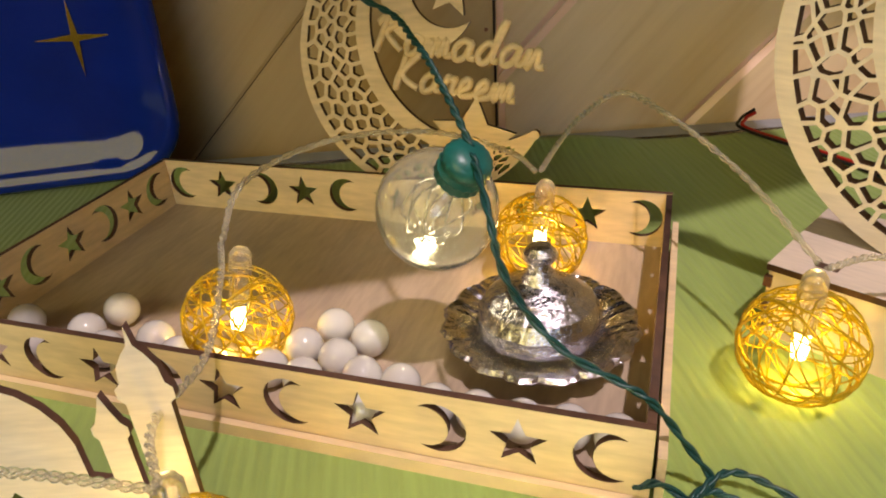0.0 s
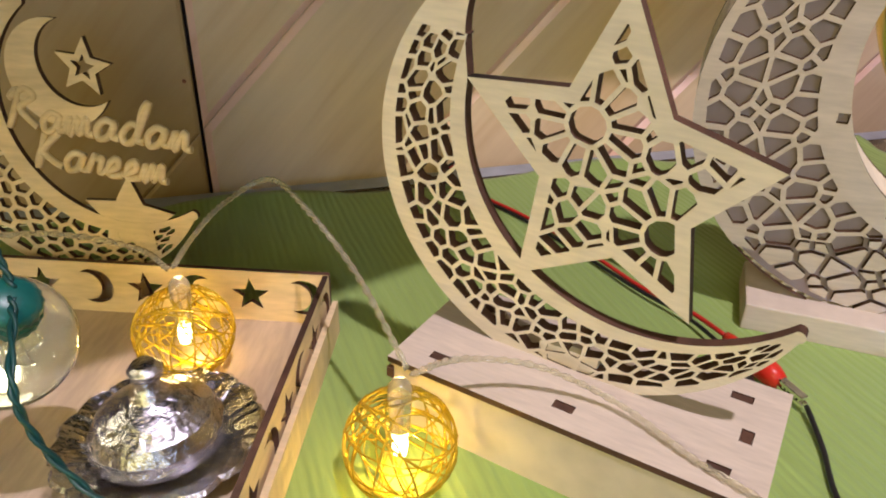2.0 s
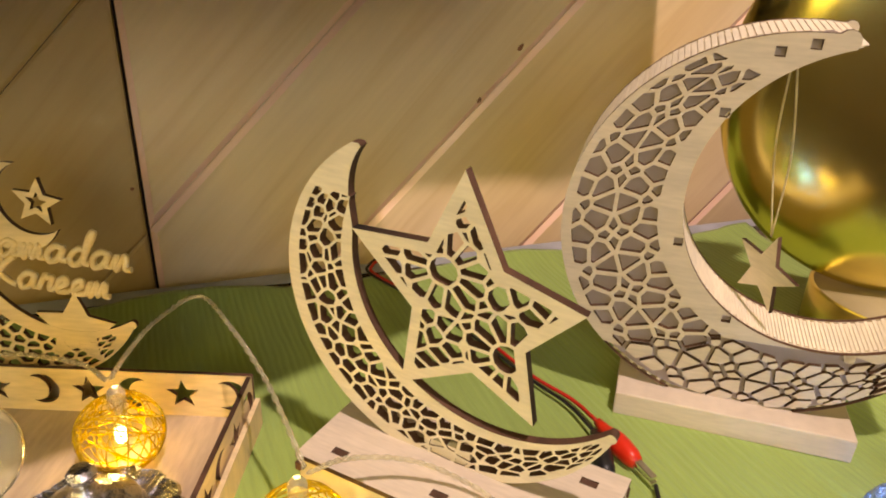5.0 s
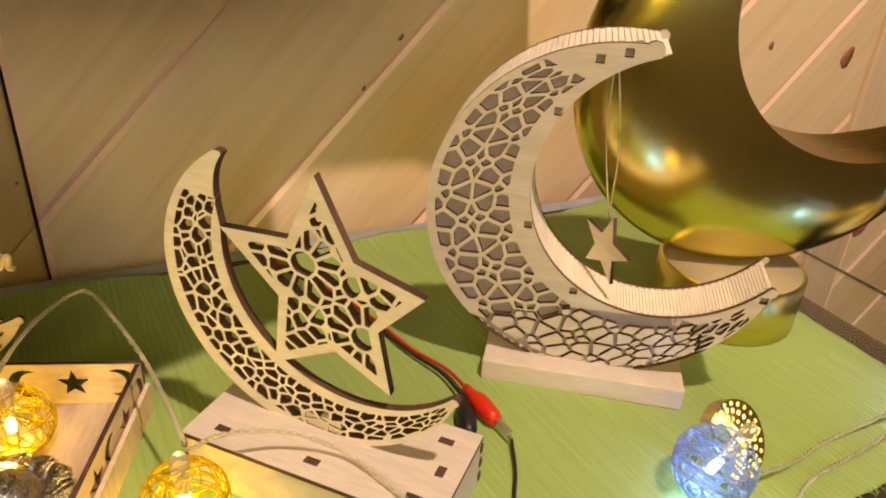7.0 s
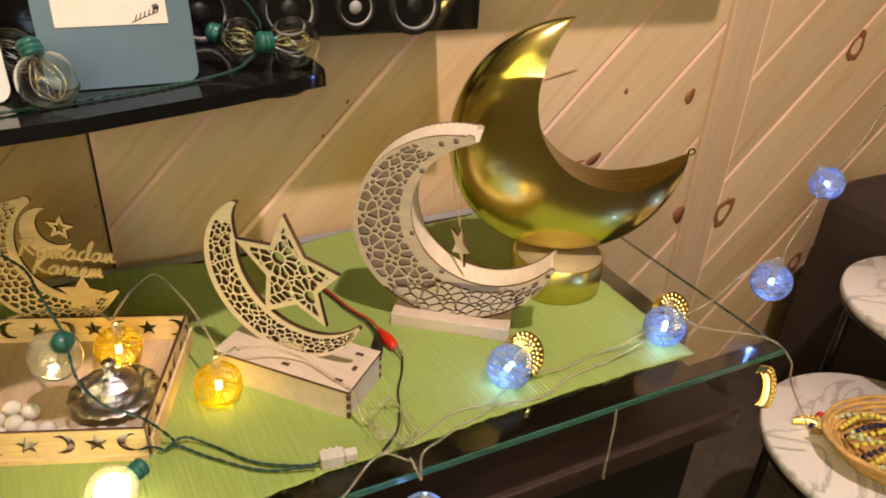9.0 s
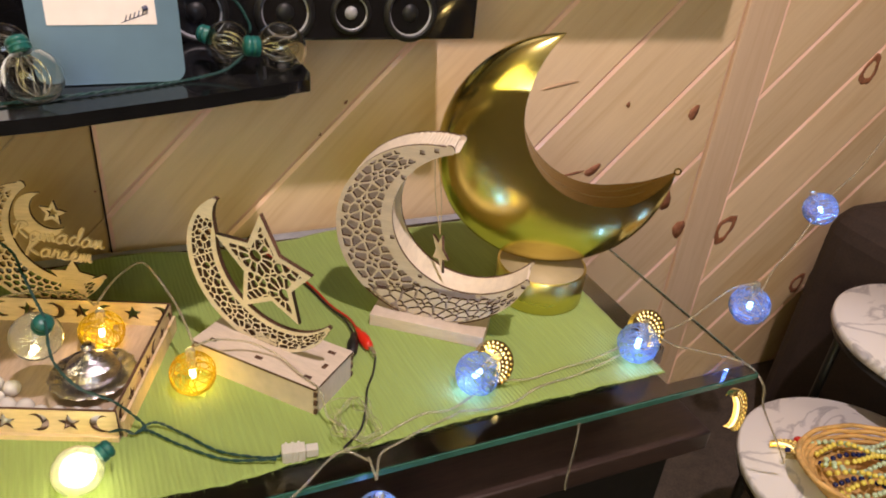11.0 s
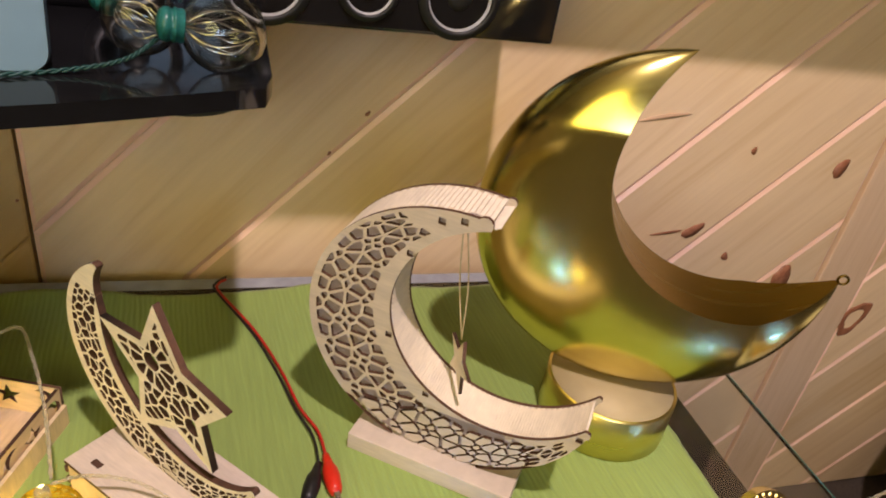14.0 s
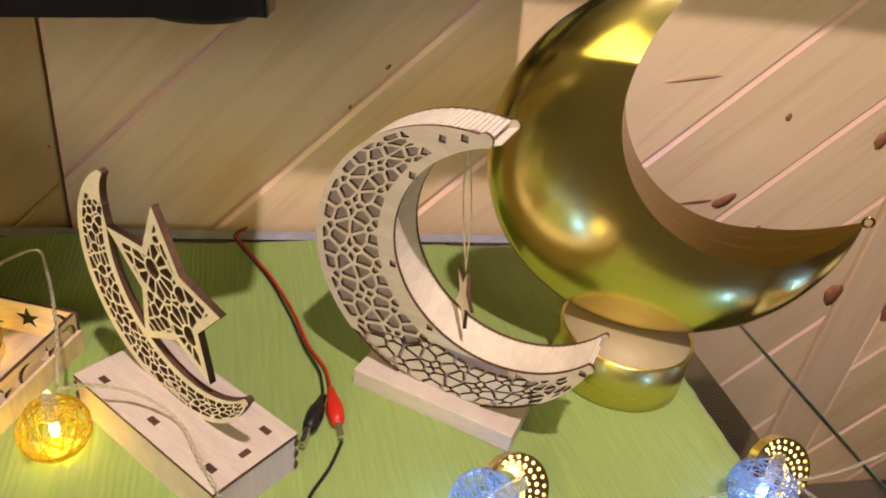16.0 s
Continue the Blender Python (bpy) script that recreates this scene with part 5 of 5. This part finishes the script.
def card_frame(x, y, w, h, turn, material, label):
    t = thing("card_frame", label, "frame", pose(x, y, 0.3102, 0, 0, turn) @ pose(0, 0, 0, -12, 0, 0) @ Matrix.Scale(0.8, 4))
    r = 0.014
    o = []
    for cx, cy, a0 in ((w - r, r, -90), (w - r, h - r, 0), (r, h - r, 90), (r, r, 180)):
        o += [(cx + r * math.cos(radians(a0 + 90 * k / 6)), cy + r * math.sin(radians(a0 + 90 * k / 6))) for k in range(7)]
    f = mesh_part("frame_board", plate("frame_board", [o], 0.010), material, t)
    f.matrix_basis = pose(0, 0, 0, 90, 0, 0)
    c = part("card", block((0.018, -0.0062, 0.062), (w - 0.024, -0.0051, h - 0.018)), PAPER, t, "pale printed card")
    return t, c


t, c = card_frame(-0.2860, 0.0120, 0.150, 0.178, 2, FRAME_BLUE, "slate blue rounded frame holding a printed card, on the shelf")
wd = words("lettering", "TODAY!", 0.0175, 0.0004, INK, c, (0, 0, 0))
wd.matrix_basis = pose(0.034, -0.0066, 0.098, 90, 0, 0)
sprig = bmesh.new()
tube(sprig, spline([(0.090, -0.0066, 0.0640), (0.104, -0.0066, 0.0690), (0.118, -0.0066, 0.0740)], 5), 0.0005, 4)
for q in range(6):
    x = 0.094 + q * 0.0045
    tube(sprig, [(x, -0.0066, 0.066 + q * .0014), (x + 0.002, -0.0066, 0.0715 + q * .0016)], 0.0006, 4)
tube(sprig, [(0.113, -0.0066, 0.078), (0.118, -0.0066, 0.0800)], 0.0026, 6)
part("sprig", sprig, INK, c, "dark printed sprig")
card_frame(-0.4300, -0.0150, 0.150, 0.178, 4, FRAME_WHITE, "white rounded frame holding a card, on the shelf")
tv = thing("television", "black flat television hung above the shelf", "television")
part("panel", block((-0.60, 0.170, 0.470), (0.670, 0.205, 1.20), 0.004), BLACK_SATIN, tv)
part("mount", block((-0.1, 0.2055, 0.6), (0.3, 0.294, 0.9)), BLACK_SATIN, tv)

# ---- marble nesting tables ----


def side_table(x, y, z, r, label):
    t = thing("side_table", label, "table", pose(x, y, z), "marble side tables")
    part("top", lathe([(0, -0.018), (r - 0.004, -0.018), (r, -0.014), (r, -0.003), (r - 0.003, 0), (0, 0)], 72), MARBLE, t)
    part("rim", lathe([(r - 0.012, -0.030), (r - 0.006, -0.030), (r - 0.006, -0.0183), (r - 0.012, -0.0183)], 60), BLACK_SATIN, t)
    for k in range(3):
        an = radians(100 + 120 * k)
        part("leg", tube(bmesh.new(), [((r - 0.02) * math.cos(an), (r - 0.02) * math.sin(an), -0.0185), ((r - 0.02) * math.cos(an), (r - 0.02) * math.sin(an), FLOOR_Z - z)], 0.008, 10), BLACK_SATIN, t)
    return t


side_table(0.668, -0.275, -0.200, 0.172, "round marble side table with dark rim, holding a basket")
side_table(0.925, -0.185, -0.085, 0.178, "taller round marble side table with dark rim")


def basket():
    t = thing("wicker_basket", "shallow oval wicker basket filled with strings of beads", "basket", pose(0.668, -0.300, -0.200, 0, 0, -25) @ Matrix.Diagonal((1.25, 0.85, 1, 1)))
    bm = bmesh.new()
    for q in range(7):
        r = 0.070 + 0.030 * q / 6
        tube(bm, [(r * math.cos(an), r * math.sin(an), 0.005 + q * 0.006 + 0.0012 * math.sin(12 * an + q * math.pi)) for an in (2 * math.pi * k / 48 for k in range(48))], 0.0036, 6, True)
    part("weave", bm, WICKER, t)
    part("bottom", lathe([(0, 0.001), (0.072, 0.001), (0.072, 0.006), (0, 0.006)], 40), WICKER, t)
    return t


basket()
bead_unit = [(0, -1)] + [(math.cos(radians(q)), math.sin(radians(q))) for q in (-50, -10, 30, 65)] + [(0, 1)]


def bead_string(pts, material, label):
    t = thing("bead_string", label, "beads", Matrix.Translation(pts[0]), "bead strings")
    p = spline(pts, 12)
    bm = bmesh.new()
    bmesh.ops.create_icosphere(bm, subdivisions=2, radius=0.0038)
    first = last = None
    for q in p:
        if last is None or (q - last).length > 0.0074:
            if first is None:
                first = bead = part("bead", smooth(bm), material, t)
            else:
                bead = new("bead", first.data)
                bead.parent = t
            bead.location = q - Vector(pts[0])
            last = q


B = Vector((0.668, -0.300, -0.170))
bead_rng = random.Random(6)
for k in range(13):
    m, lab = ((BEAD_YELLOW, "string of yellow beads in the basket"), (BEAD_GREEN, "string of sage green beads in the basket"), (BEAD_GREEN, "string of sage green beads in the basket"), (BEAD_YELLOW, "string of yellow beads in the basket"), (BEAD_BLUE, "string of navy beads in the basket"))[k % 5]
    off = Vector((0.0, (k - 6) * 0.0098, bead_rng.uniform(0, 0.012)))
    rotm = Matrix.Rotation(radians(-25), 3, "Z")
    bead_string([tuple(B + rotm @ (Vector((x, 0.010 * math.sin(x * 50 + k), bead_rng.uniform(-.004, .006) - abs(x) * 0.08)) + off)) for x in (-0.085, -0.045, 0.0, 0.045, 0.085)], m, lab)
tassel = thing("bead_tassel", "small red and navy bead tassel beside the basket", "tassel", pose(0.612, -0.195, -0.200))
for q, (x, y, z, m) in enumerate(((0.0, 0.0, 0.007, RED), (0.012, 0.004, 0.007, RED), (-0.016, -0.006, 0.006, BEAD_BLUE), (0.006, -0.014, 0.006, BEAD_BLUE), (0.018, -0.010, 0.006, BEAD_BLUE))):
    o = part("bead", lathe(bead_unit, 10), m, tassel)
    o.matrix_basis = pose(x, y, z) @ Matrix.Scale(0.0065, 4)
vase = thing("dark_bowl", "dark round bowl standing on the taller marble table", "bowl", pose(0.99, -0.175, -0.085))
part("bowl", lathe([(0, 0), (0.05, 0), (0.06, 0.01), (0.085, 0.07), (0.08, 0.10), (0.074, 0.10), (0.075, 0.07), (0, 0.02)], 40), BLACK_SATIN, vase)
chair = thing("armchair", "dark brown upholstered armchair beyond the side tables", "armchair", pose(1.42, -0.05, FLOOR_Z))
part("seat", block((-0.36, -0.45, 0.0), (0.5, 0.25, 0.40), 0.06, 5), DARK_FABRIC, chair)
part("arm", block((-0.42, -0.45, 0.0), (-0.20, 0.22, 0.56), 0.09, 6), DARK_FABRIC, chair)

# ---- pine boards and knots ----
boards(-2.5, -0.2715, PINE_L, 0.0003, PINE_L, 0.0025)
boards(-0.2685, 0.7875, PINE_R, 0.0003, GROOVE_LIT, 0.0055)
boards(0.8820, 2.5, PINE_R, 0.0003, GROOVE_LIT, 0.0055)

part("board", block((0.7905, SURFACE_Y - 0.003, FLOOR_Z), (0.8795, SURFACE_Y + 0.0135, 2.0), 0.002), PINE_V, wall, "upright pine board")


def knot(x, z, r, stretch, turn, rings=True, material=KNOT):
    bm = lathe([(0, 0.0), (r, 0.0), (r, 0.0008), (0, 0.0010)] if not rings else [(r * 0.55, 0.0), (r, 0.0), (r * 0.95, 0.0008), (r * 0.6, 0.0008), (r * 0.55, 0.0)], 22,
               wob=lambda a, q, h: 1 + 0.10 * math.sin(3 * a + x * 40) + 0.05 * math.sin(7 * a))
    o = part("knot", bm, material, wall, "dark pine knot")
    o.matrix_basis = pose(x, SURFACE_Y, z, 90, 0, 0) @ pose(0, 0, 0, 0, 0, turn) @ Matrix.Diagonal((1, stretch, 1, 1))


for k in ((0.732, 0.138, 0.010, 1.5, -20, False), (0.906, -0.130, 0.024, 1.5, -25, True), (1.204, -0.316, 0.020, 1.4, -20, True), (0.718, -0.042, 0.016, 1.3, 0, False), (0.775, -0.112, 0.015, 1.3, 0, False),
          (0.578, 0.160, 0.004, 1.3, 0, False), (0.600, -0.003, 0.005, 1.4, 30, False), (1.169, 0.205, 0.022, 1.5, -20, True), (0.068, 0.187, 0.0019, 2.0, -40, False),
          (0.030, 0.140, 0.0016, 1.8, -30, False), (-0.277, 0.079, 0.0015, 1, 0, False), (0.530, 0.040, 0.008, 2.2, -60, False)):
    knot(*k)

for k in ((0.430, 0.200, 0.0032, 11.0, -80, False, STREAK), (0.490, 0.037, 0.0021, 11.0, -82, False, KNOT)):
    knot(*k)
